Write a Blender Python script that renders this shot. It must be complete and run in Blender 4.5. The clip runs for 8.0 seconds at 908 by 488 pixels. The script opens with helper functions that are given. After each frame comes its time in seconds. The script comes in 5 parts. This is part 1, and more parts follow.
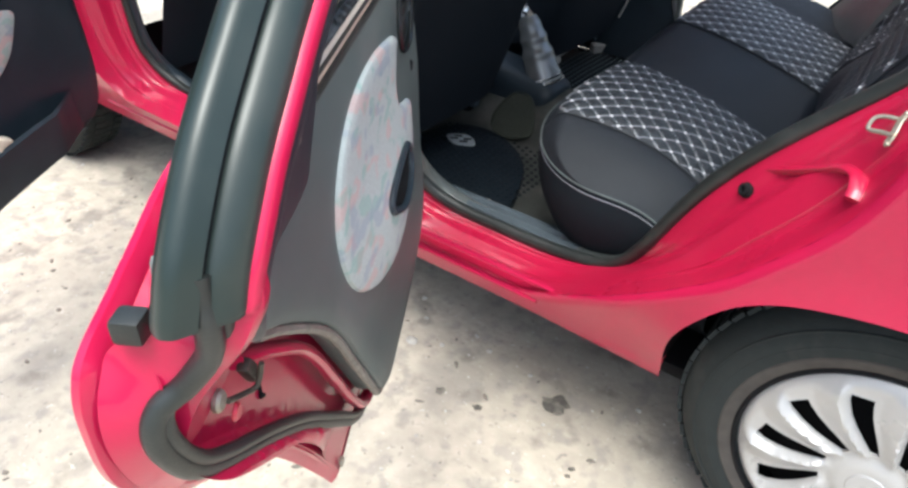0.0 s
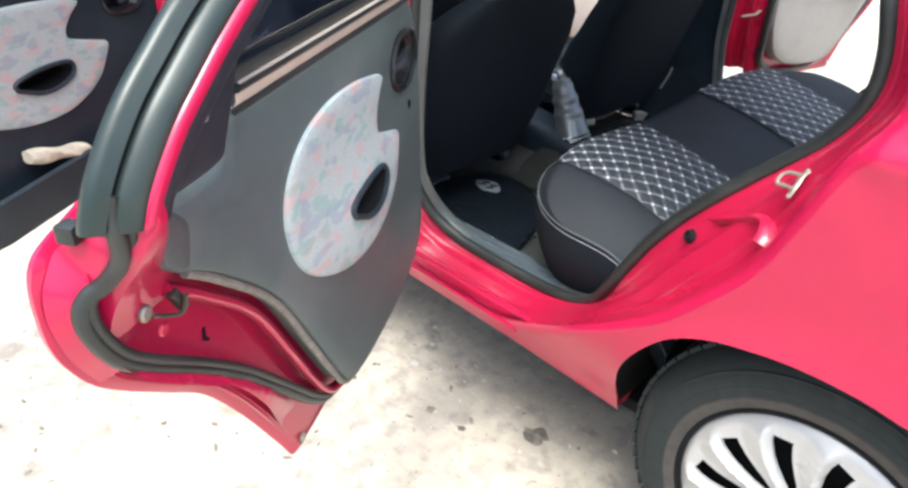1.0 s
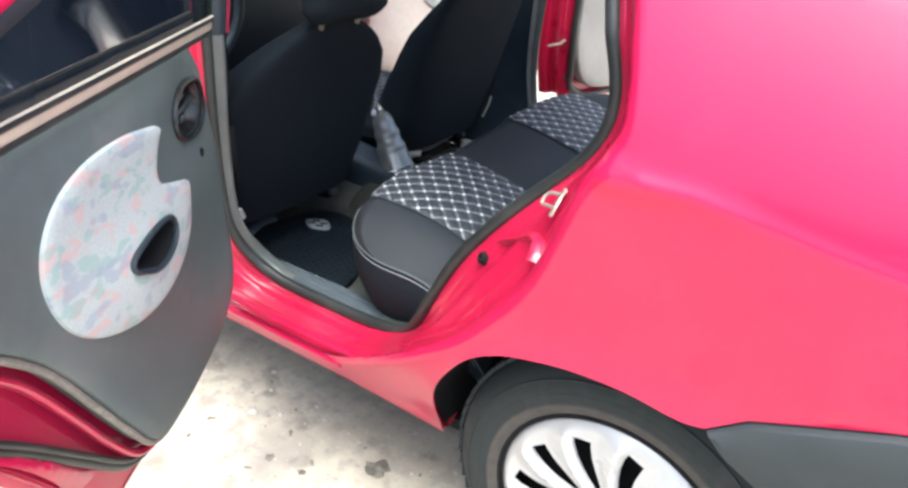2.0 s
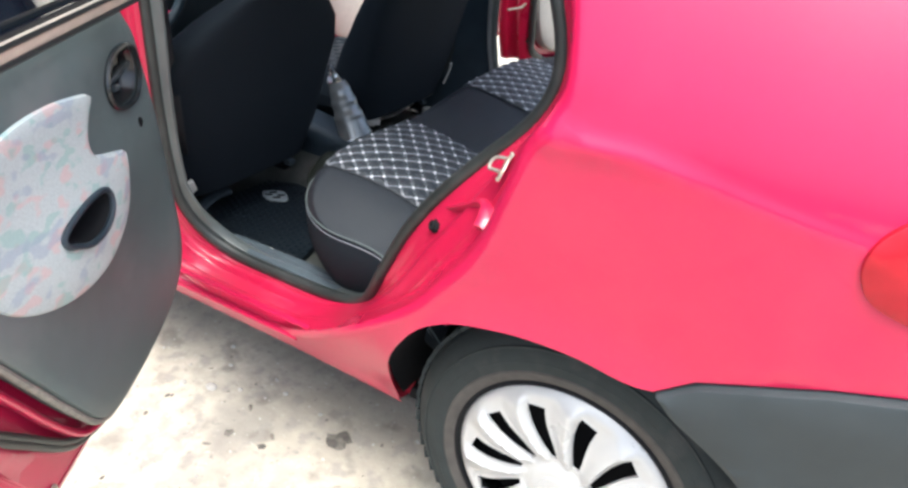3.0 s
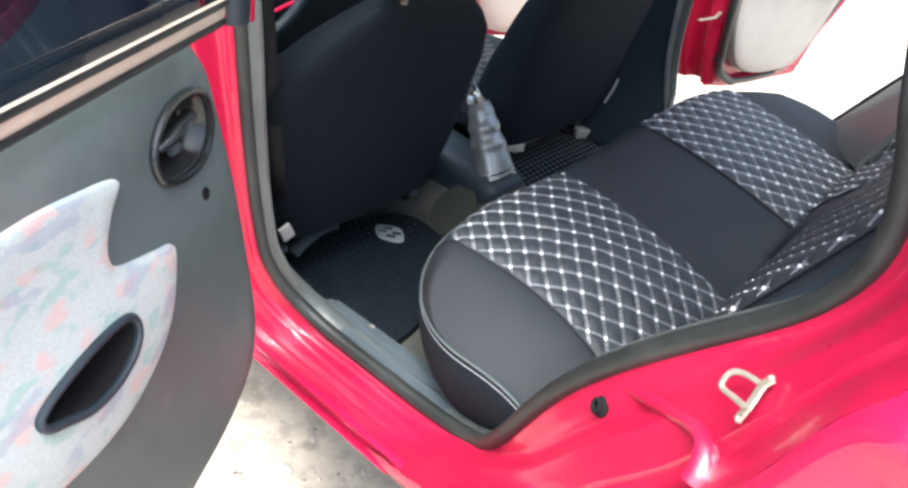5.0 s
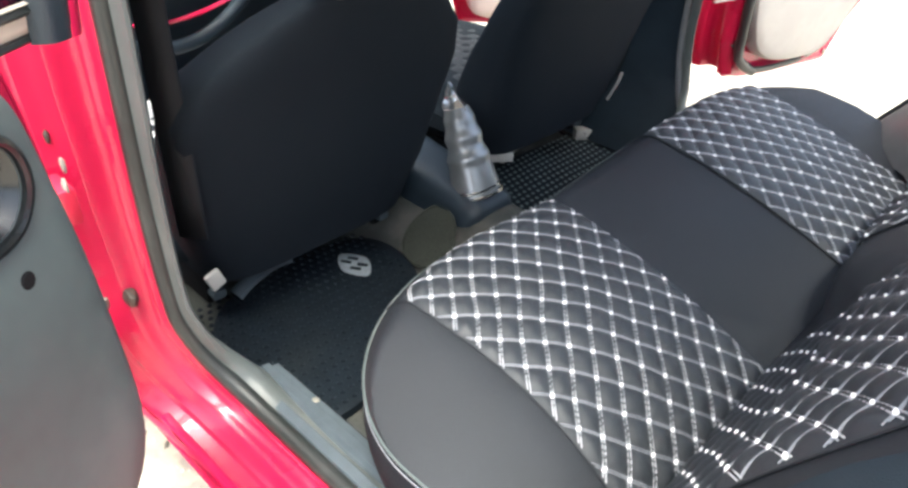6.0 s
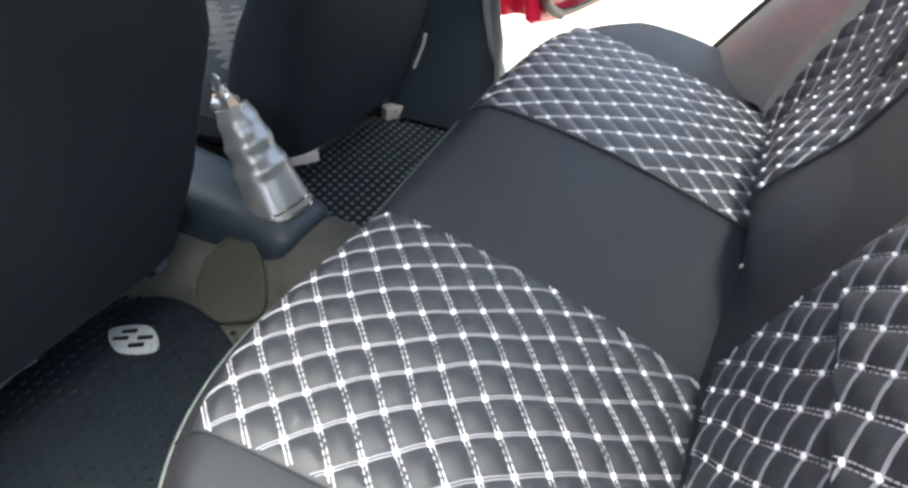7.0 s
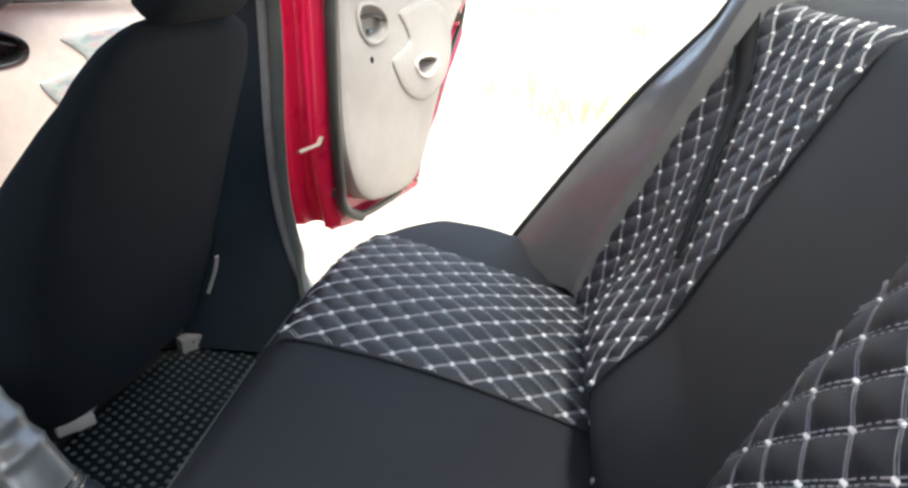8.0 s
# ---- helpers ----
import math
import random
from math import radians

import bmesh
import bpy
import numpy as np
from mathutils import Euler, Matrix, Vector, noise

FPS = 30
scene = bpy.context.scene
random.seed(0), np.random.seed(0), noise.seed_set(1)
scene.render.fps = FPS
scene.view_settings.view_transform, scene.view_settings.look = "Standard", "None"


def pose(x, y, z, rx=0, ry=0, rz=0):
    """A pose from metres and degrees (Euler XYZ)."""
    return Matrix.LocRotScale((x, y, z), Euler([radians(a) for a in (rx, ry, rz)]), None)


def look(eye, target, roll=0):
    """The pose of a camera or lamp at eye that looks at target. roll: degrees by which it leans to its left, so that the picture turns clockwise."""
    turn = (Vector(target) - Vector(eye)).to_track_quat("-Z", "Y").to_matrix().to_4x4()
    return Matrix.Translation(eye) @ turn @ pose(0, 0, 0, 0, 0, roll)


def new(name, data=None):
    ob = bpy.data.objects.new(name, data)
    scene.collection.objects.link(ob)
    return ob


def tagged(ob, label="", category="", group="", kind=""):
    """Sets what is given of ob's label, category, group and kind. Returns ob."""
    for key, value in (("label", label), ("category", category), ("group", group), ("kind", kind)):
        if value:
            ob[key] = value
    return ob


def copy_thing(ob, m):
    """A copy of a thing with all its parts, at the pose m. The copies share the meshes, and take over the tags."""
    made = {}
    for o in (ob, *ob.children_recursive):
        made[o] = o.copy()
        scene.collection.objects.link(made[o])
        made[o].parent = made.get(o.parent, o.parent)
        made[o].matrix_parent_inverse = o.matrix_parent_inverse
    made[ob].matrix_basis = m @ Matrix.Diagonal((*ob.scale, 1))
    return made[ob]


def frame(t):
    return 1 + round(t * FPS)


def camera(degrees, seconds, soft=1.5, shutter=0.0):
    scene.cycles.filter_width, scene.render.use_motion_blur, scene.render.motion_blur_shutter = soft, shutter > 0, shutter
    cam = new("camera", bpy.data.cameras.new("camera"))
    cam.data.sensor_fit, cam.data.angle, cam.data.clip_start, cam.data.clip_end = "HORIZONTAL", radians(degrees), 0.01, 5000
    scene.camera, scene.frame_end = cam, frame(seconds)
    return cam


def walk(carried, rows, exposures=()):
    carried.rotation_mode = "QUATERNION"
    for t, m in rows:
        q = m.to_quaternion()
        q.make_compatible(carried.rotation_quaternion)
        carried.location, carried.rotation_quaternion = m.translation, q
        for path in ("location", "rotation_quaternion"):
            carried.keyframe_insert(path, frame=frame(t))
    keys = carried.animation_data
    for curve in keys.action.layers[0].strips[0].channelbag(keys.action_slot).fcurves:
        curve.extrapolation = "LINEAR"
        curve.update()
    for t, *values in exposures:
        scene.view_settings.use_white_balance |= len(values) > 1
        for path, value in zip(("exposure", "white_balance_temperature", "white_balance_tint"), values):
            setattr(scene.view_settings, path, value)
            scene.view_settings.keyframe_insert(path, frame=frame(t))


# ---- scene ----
from mathutils import geometry

cam = camera(64.74, 8.0, soft=2.7)
PATH = [
    (0.00, -0.1039, -0.8293, 1.1437, 54.69, -1.31, 37.09),
    (0.50, 0.0201, -0.8177, 1.1499, 56.87, -2.34, 41.68),
    (1.00, 0.1221, -0.8331, 1.1687, 59.35, -2.72, 45.71),
    (1.50, 0.1763, -0.8193, 1.1793, 61.02, -2.64, 42.66),
    (2.00, 0.2227, -0.7739, 1.1922, 62.39, -2.78, 34.24),
    (2.20, 0.2403, -0.7607, 1.1953, 62.08, -2.63, 31.48),
    (3.30, 0.2453, -0.7313, 1.1734, 59.25, -2.96, 32.78),
    (3.50, 0.2184, -0.7190, 1.1711, 59.10, -2.88, 35.71),
    (4.00, 0.1236, -0.6174, 1.1652, 58.09, -4.23, 40.37),
    (4.50, 0.0108, -0.4970, 1.1712, 56.66, -4.20, 42.65),
    (4.70, -0.0217, -0.4730, 1.1794, 57.03, -4.31, 42.96),
    (5.80, -0.1451, -0.1919, 1.1385, 56.43, -1.84, 45.10),
    (6.00, -0.1829, -0.1646, 1.1248, 55.61, -2.33, 43.70),
    (6.50, -0.2789, -0.0517, 1.0733, 53.19, -0.65, 37.16),
    (7.00, -0.3610, 0.0605, 1.0079, 54.37, -1.12, 25.48),
    (7.50, -0.3862, 0.1272, 0.9996, 61.86, -1.55, 16.07),
    (8.00, -0.3750, 0.1871, 1.0123, 68.70, 0.38, 9.47),
]
walk(cam, [(t, pose(x, y, z, rx, ry, rz)) for t, x, y, z, rx, ry, rz in PATH],
     exposures=[(0.0, 1.50, 5700, 0), (1.0, 1.88, 5700, 0), (2.0, 2.17, 5700, 0), (3.5, 1.92, 5700, 0), (4.0, 2.07, 5700, 0), (4.5, 2.32, 5700, 0), (6.0, 2.76, 6050, 0), (6.5, 3.00, 6150, 0), (7.0, 3.10, 6200, 0), (7.5, 3.22, 6200, 0), (8.0, 2.40, 6200, 0)])

# ---- daylight ----
world = bpy.data.worlds.new("sky")
scene.world = world
world.use_nodes = True
sky = world.node_tree.nodes.new("ShaderNodeTexSky")
sky.sky_type, sky.sun_disc = "NISHITA", False
sky.sun_elevation, sky.sun_rotation = radians(74), radians(145)
sky.air_density, sky.dust_density, sky.ozone_density = 0.7, 8.0, 0.3
back = world.node_tree.nodes["Background"]
back.inputs[1].default_value = 0.15
world.node_tree.links.new(sky.outputs[0], back.inputs[0])
sun_data = bpy.data.lights.new("sun", "SUN")
sun_data.energy, sun_data.angle, sun_data.color = 0.45, radians(28), (1.0, 0.96, 0.9)
sun = new("sun", sun_data)
sun.matrix_world = look((1.58, -2.26, 9.61), (0, 0, 0))


# ---- materials ----
def material(name, base, rough=0.5, metal=0.0, vary=0.12, scale=40.0, bump=0.0, bump_scale=400.0, coat=0.0, second=None,
             second_scale=3.0, second_at=0.6, spec=0.5, rough_vary=0.1, coat_rough=0.06):
    """A principled surface with variation at two sizes: grain, and larger stains of a second colour."""
    m = bpy.data.materials.new(name)
    m.use_nodes = True
    nt = m.node_tree
    n, l = nt.nodes, nt.links
    b = n["Principled BSDF"]
    co = n.new("ShaderNodeTexCoord")
    fine = n.new("ShaderNodeTexNoise")
    fine.inputs["Scale"].default_value, fine.inputs["Detail"].default_value = scale, 6
    l.new(co.outputs["Object"], fine.inputs["Vector"])
    ramp = n.new("ShaderNodeMapRange")
    ramp.inputs["From Min"].default_value, ramp.inputs["From Max"].default_value = 0.25, 0.75
    ramp.inputs["To Min"].default_value, ramp.inputs["To Max"].default_value = 1 - vary, 1 + vary
    l.new(fine.outputs["Fac"], ramp.inputs["Value"])
    mul = n.new("ShaderNodeMixRGB")
    mul.blend_type = "MULTIPLY"
    mul.inputs["Fac"].default_value = 1
    mul.inputs["Color1"].default_value = (*base, 1)
    l.new(ramp.outputs[0], mul.inputs["Color2"])
    colour = mul.outputs[0]
    big = n.new("ShaderNodeTexNoise")
    big.inputs["Scale"].default_value, big.inputs["Detail"].default_value = second_scale, 5
    l.new(co.outputs["Object"], big.inputs["Vector"])
    if second:
        pick = n.new("ShaderNodeMapRange")
        pick.inputs["From Min"].default_value, pick.inputs["From Max"].default_value = second_at - 0.08, second_at + 0.1
        l.new(big.outputs["Fac"], pick.inputs["Value"])
        mix = n.new("ShaderNodeMixRGB")
        mix.inputs["Color2"].default_value = (*second, 1)
        l.new(pick.outputs[0], mix.inputs["Fac"])
        l.new(colour, mix.inputs["Color1"])
        colour = mix.outputs[0]
    l.new(colour, b.inputs["Base Color"])
    rr = n.new("ShaderNodeMapRange")
    rr.inputs["To Min"].default_value, rr.inputs["To Max"].default_value = max(0.02, rough - rough_vary), min(1, rough + rough_vary)
    l.new(big.outputs["Fac"], rr.inputs["Value"])
    l.new(rr.outputs[0], b.inputs["Roughness"])
    b.inputs["Metallic"].default_value = metal
    b.inputs["Coat Weight"].default_value = coat
    b.inputs["Coat Roughness"].default_value = coat_rough
    b.inputs["Specular IOR Level"].default_value = spec
    if bump:
        grain = n.new("ShaderNodeTexNoise")
        grain.inputs["Scale"].default_value, grain.inputs["Detail"].default_value = bump_scale, 4
        l.new(co.outputs["Object"], grain.inputs["Vector"])
        bp = n.new("ShaderNodeBump")
        bp.inputs["Strength"].default_value, bp.inputs["Distance"].default_value = bump, 0.002
        l.new(grain.outputs["Fac"], bp.inputs["Height"])
        l.new(bp.outputs[0], b.inputs["Normal"])
    return m


paint = material("red_paint", (0.42, 0.008, 0.055), 0.36, vary=0.03, scale=90, coat=0.65, coat_rough=0.09, spec=0.12, second=(0.45, 0.012, 0.059), second_scale=4.5, second_at=0.60, rough_vary=0.08, bump=0.25, bump_scale=7)
paint_gloss = material("polished_red_paint", (0.38, 0.007, 0.042), 0.30, vary=0.03, scale=90, coat=0.55, coat_rough=0.12, spec=0.2, second=(0.41, 0.012, 0.050), second_scale=9, second_at=0.62, bump=0.15, bump_scale=14)
paint_dusty = material("dusty_red_paint", (0.46, 0.016, 0.045), 0.4, vary=0.06, scale=60, coat=0.5, second=(0.44, 0.06, 0.07), second_scale=7, second_at=0.66)
rubber = material("black_rubber", (0.015, 0.018, 0.017), 0.46, vary=0.2, bump=0.15, second=(0.036, 0.038, 0.037), second_scale=9, second_at=0.62)
tyre_rubber = material("tyre_rubber", (0.009, 0.0135, 0.014), 0.8, vary=0.2, bump=0.3, bump_scale=250, second=(0.030, 0.031, 0.030), second_scale=14, second_at=0.62)
cover_silver = material("silver_plastic", (0.44, 0.43, 0.42), 0.3, metal=0.15, vary=0.03, second=(0.5, 0.5, 0.49), second_scale=11, second_at=0.66)
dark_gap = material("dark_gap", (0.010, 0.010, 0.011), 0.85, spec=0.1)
bumper_plastic = material("bumper_plastic", (0.014, 0.020, 0.023), 0.65, vary=0.1, bump=0.25, bump_scale=700, second=(0.022, 0.028, 0.031), second_scale=4)
trim_grey = material("door_trim_vinyl", (0.080, 0.103, 0.103), 0.5, vary=0.08, bump=0.35, bump_scale=900, second=(0.118, 0.130, 0.129), second_scale=5)
worn_trim = material("worn_trim_edge", (0.16, 0.15, 0.13), 0.6, vary=0.25, scale=120, second=(0.24, 0.22, 0.19), second_scale=30)
trim_satin = material("satin_black_frame", (0.017, 0.026, 0.024), 0.30, spec=0.38, vary=0.08, bump=0.03, bump_scale=600, second=(0.036, 0.042, 0.038), second_scale=6, second_at=0.6)
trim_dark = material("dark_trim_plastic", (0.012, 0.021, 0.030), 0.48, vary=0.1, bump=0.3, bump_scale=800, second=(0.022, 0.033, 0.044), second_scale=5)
# base lightened to blue-grey to stand in for sky reflected on the sill plate
scuff_plastic = material("scuff_plastic", (0.070, 0.086, 0.098), 0.22, vary=0.12, bump=0.2, bump_scale=500, second=(0.06, 0.068, 0.075), second_scale=12, second_at=0.66)
# far front door: trim colour raised to carry the bright daylight there
light_trim = material("daylit_pale_trim", (0.62, 0.58, 0.53), 0.5, vary=0.06, bump=0.3, bump_scale=800, second=(0.56, 0.52, 0.48), second_scale=5)
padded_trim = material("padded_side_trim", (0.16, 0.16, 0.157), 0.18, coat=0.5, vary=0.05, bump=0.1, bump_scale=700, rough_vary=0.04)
pillar_trim = material("grey_pillar_trim", (0.075, 0.085, 0.083), 0.42, vary=0.08, bump=0.2, bump_scale=500, second=(0.10, 0.11, 0.105), second_scale=8)
# far rear door: the same brightening, less strong
far_trim = material("daylit_grey_trim", (0.31, 0.295, 0.27), 0.5, vary=0.06, bump=0.3, bump_scale=800, second=(0.27, 0.255, 0.235), second_scale=5)
# far seal only: sky light on the rubber is put into this pale base
skylit_seal = material("skylit_rubber_seal", (0.34, 0.33, 0.32), 0.35, vary=0.12, bump=0.1, second=(0.24, 0.23, 0.23), second_scale=9)
seat_weave = material("pale_woven_cover", (0.40, 0.40, 0.41), 0.8, vary=0.3, scale=120, bump=0.5, bump_scale=500)
cloth_black = material("black_seat_cloth", (0.012, 0.016, 0.021), 0.85, vary=0.2, scale=500, bump=0.5, bump_scale=1100, spec=0.12, second=(0.013, 0.017, 0.022), second_scale=6)
cloth_plain = material("plain_dark_cloth", (0.015, 0.018, 0.023), 0.50, vary=0.15, scale=500, bump=0.5, bump_scale=1300, spec=0.38, second=(0.019, 0.022, 0.028), second_scale=5)
cloth_quilt = material("quilted_dark_cloth", (0.021, 0.025, 0.031), 0.46, vary=0.2, scale=600, bump=0.4, bump_scale=1300, spec=0.65)
thread = material("white_thread", (0.74, 0.75, 0.77), 0.6, vary=0.12, scale=300)
thread_mid = material("grey_white_thread", (0.38, 0.39, 0.42), 0.7, vary=0.12, scale=300)
thread_dim = material("grey_thread", (0.22, 0.23, 0.26), 0.7, vary=0.12, scale=300)
carpet = material("grey_carpet", (0.050, 0.053, 0.048), 0.95, vary=0.3, scale=350, bump=0.8, bump_scale=600, second=(0.095, 0.092, 0.083), second_scale=9, second_at=0.6)
mat_rubber = material("mat_rubber", (0.007, 0.011, 0.016), 0.6, vary=0.2, bump=0.4, bump_scale=300, spec=0.15, second=(0.010, 0.014, 0.018), second_scale=10)
gloss_black = material("glossy_black_plastic", (0.012, 0.014, 0.015), 0.22, vary=0.1, bump=0.05, bump_scale=600)
chrome_grey = material("glossy_grey_plastic", (0.23, 0.235, 0.235), 0.27, metal=0.4, vary=0.06)
dark_metal = material("greasy_steel", (0.055, 0.05, 0.042), 0.5, metal=0.5, vary=0.2, scale=200, second=(0.14, 0.12, 0.09), second_scale=60)
bright_metal = material("bright_metal", (0.62, 0.62, 0.61), 0.18, metal=0.9, vary=0.05)
scrap_felt = material("olive_felt", (0.040, 0.044, 0.034), 0.95, vary=0.3, scale=300, bump=0.7, bump_scale=500)
pale_plastic = material("pale_plastic", (0.40, 0.39, 0.36), 0.45, vary=0.06)
bare_metal = material("zinc_metal", (0.33, 0.31, 0.26), 0.45, metal=0.6, vary=0.15, scale=200, second=(0.3, 0.24, 0.16), second_scale=40)
brass_strip = material("tan_felt_strip", (0.52, 0.45, 0.37), 0.7, vary=0.1)
white_mark = material("pale_moulding", (0.24, 0.27, 0.29), 0.6, vary=0.15, scale=150)
lamp_red = material("tail_lamp_plastic", (0.30, 0.006, 0.015), 0.2, spec=0.3)
headliner = material("grey_headliner", (0.60, 0.58, 0.55), 0.9, vary=0.08, bump=0.4)
belt_web = material("belt_webbing", (0.010, 0.011, 0.012), 0.6, vary=0.15, scale=700, bump=0.4, bump_scale=1500, spec=0.3)
cloth_rag = material("beige_rag", (0.5, 0.45, 0.36), 0.9, vary=0.2, bump=0.6, bump_scale=500)


oil = material("greasy_soil", (0.10, 0.09, 0.075), 0.7, vary=0.3, scale=80, bump=0.6, bump_scale=120, second=(0.2, 0.18, 0.15), second_scale=45, second_at=0.55)
dark_grit = material("dark_grit", (0.17, 0.15, 0.125), 0.95, vary=0.4, scale=60, bump=0.5, bump_scale=300)
tyre_dust = material("dusty_tyre_wall", (0.052, 0.046, 0.041), 0.9, vary=0.25, bump=0.3, bump_scale=250)
pebble = material("pale_stone", (0.42, 0.40, 0.36), 0.9, vary=0.35, scale=60, bump=0.5, bump_scale=300)
dry_grass = material("dry_grass", (0.55, 0.50, 0.26), 0.8, vary=0.3, scale=3, second=(0.35, 0.42, 0.15), second_scale=0.4, second_at=0.55)


def glass_material(name, tint, alpha):
    m = bpy.data.materials.new(name)
    m.use_nodes = True
    b = m.node_tree.nodes["Principled BSDF"]
    b.inputs["Base Color"].default_value = (*tint, 1)
    b.inputs["Roughness"].default_value = 0.03
    b.inputs["Transmission Weight"].default_value = alpha
    b.inputs["IOR"].default_value = 1.2
    return m


glass_clear = glass_material("clear_glass", (0.80, 0.84, 0.82), 0.97)
glass_dark = glass_material("tinted_glass", (0.010, 0.016, 0.028), 0.30)


def fabric_material():
    """Pale grey upholstery with loose pink, green and blue blotches."""
    m = material("speckled_door_fabric", (0.39, 0.435, 0.43), 0.9, vary=0.1, scale=300, bump=0.5, bump_scale=900)
    n, l = m.node_tree.nodes, m.node_tree.links
    b = n["Principled BSDF"]
    colour = b.inputs["Base Color"].links[0].from_socket
    co = n.new("ShaderNodeTexCoord")
    for k, (tint, scale, at) in enumerate((((0.52, 0.30, 0.28), 24, 0.56), ((0.20, 0.36, 0.32), 27, 0.575), ((0.24, 0.28, 0.36), 22, 0.58))):
        mp = n.new("ShaderNodeMapping")
        mp.inputs["Location"].default_value = (3.1 * k, 7.7 * k, 1.3 * k)
        mp.inputs["Rotation"].default_value = (0, 0.6, 0)
        mp.inputs["Scale"].default_value = (0.7, 1, 1.9)
        l.new(co.outputs["Object"], mp.inputs["Vector"])
        tx = n.new("ShaderNodeTexNoise")
        tx.inputs["Scale"].default_value, tx.inputs["Detail"].default_value = scale, 1.5
        l.new(mp.outputs[0], tx.inputs["Vector"])
        rg = n.new("ShaderNodeMapRange")
        rg.inputs["From Min"].default_value, rg.inputs["From Max"].default_value = at, at + 0.06
        rg.inputs["To Max"].default_value = 0.5
        l.new(tx.outputs["Fac"], rg.inputs["Value"])
        mx = n.new("ShaderNodeMixRGB")
        mx.inputs["Color2"].default_value = (*tint, 1)
        l.new(rg.outputs[0], mx.inputs["Fac"])
        l.new(colour, mx.inputs["Color1"])
        colour = mx.outputs[0]
    l.new(colour, b.inputs["Base Color"])
    return m


fabric = fabric_material()


def ground_material():
    m = material("dusty_concrete", (0.44, 0.395, 0.32), 0.95, vary=0.2, scale=22, bump=0.9, bump_scale=60, second=(0.38, 0.34, 0.275), second_scale=1.6, second_at=0.55)
    n, l = m.node_tree.nodes, m.node_tree.links
    b = n["Principled BSDF"]
    colour = b.inputs["Base Color"].links[0].from_socket
    co = n.new("ShaderNodeTexCoord")
    for scale, at, tint, amount in ((3.2, 0.60, (0.27, 0.245, 0.21), 0.6), (9, 0.60, (0.19, 0.17, 0.145), 0.7), (21, 0.58, (0.29, 0.265, 0.23), 0.65), (55, 0.66, (0.24, 0.22, 0.19), 0.8), (90, 0.68, (0.58, 0.56, 0.51), 0.7)):
        tx = n.new("ShaderNodeTexNoise")
        tx.inputs["Scale"].default_value, tx.inputs["Detail"].default_value = scale, 8
        l.new(co.outputs["Object"], tx.inputs["Vector"])
        rg = n.new("ShaderNodeMapRange")
        rg.inputs["From Min"].default_value, rg.inputs["From Max"].default_value = at - 0.04, at + 0.06
        rg.inputs["To Max"].default_value = amount
        l.new(tx.outputs["Fac"], rg.inputs["Value"])
        mx = n.new("ShaderNodeMixRGB")
        mx.inputs["Color2"].default_value = (*tint, 1)
        l.new(rg.outputs[0], mx.inputs["Fac"])
        l.new(colour, mx.inputs["Color1"])
        colour = mx.outputs[0]
    l.new(colour, b.inputs["Base Color"])
    return m


soil = ground_material()


# ---- building helpers ----
def part(name, bm, mat, parent=None, label="", smooth=True, thing=None):
    bmesh.ops.remove_doubles(bm, verts=bm.verts, dist=1e-5)
    bmesh.ops.recalc_face_normals(bm, faces=bm.faces)
    me = bpy.data.meshes.new(name)
    bm.to_mesh(me)
    bm.free()
    me.materials.append(mat)
    if smooth:
        me.shade_smooth()
        me.set_sharp_from_angle(angle=radians(38))
    ob = new(name, me)
    if parent:
        ob.parent = parent
    if label:
        ob["label"] = label
    return ob


def empty(name, label, category, group="", kind=""):
    return tagged(new(name), label, category, group, kind)


def smooth_line(pts, steps=6, closed=False):
    """A Catmull-Rom line through points of any dimension."""
    p = [np.array(q, float) for q in pts]
    k = len(p)
    out = []
    for i in range(k if closed else k - 1):
        a, b, c, d = (p[(i + j) % k] if closed else p[min(max(i + j, 0), k - 1)] for j in (-1, 0, 1, 2))
        for s in range(steps):
            t = s / steps
            out.append(0.5 * (2 * b + (c - a) * t + (2 * a - 5 * b + 4 * c - d) * t * t + (3 * b - a - 3 * c + d) * t ** 3))
    if not closed:
        out.append(p[-1])
    return [tuple(float(v) for v in q) for q in out]


def evenly(pts, count, closed=False):
    """The same line, cut into equal steps."""
    p = np.array(list(pts) + ([pts[0]] if closed else []), float)
    s = np.concatenate([[0], np.cumsum(np.linalg.norm(np.diff(p, axis=0), axis=1))])
    at = np.linspace(0, s[-1], count + 1 if closed else count)
    q = np.stack([np.interp(at, s, p[:, k]) for k in range(p.shape[1])], 1)
    return [tuple(float(v) for v in r) for r in (q[:-1] if closed else q)]


def loft(rows, closed=False, caps=False):
    bm = bmesh.new()
    grid = [[bm.verts.new(p) for p in r] for r in rows]
    for a, b in zip(grid, grid[1:]):
        n = len(a)
        for i in range(n if closed else n - 1):
            bm.faces.new((a[i], a[(i + 1) % n], b[(i + 1) % n], b[i]))
    if caps:
        bm.faces.new(grid[0])
        bm.faces.new(list(reversed(grid[-1])))
    return bm


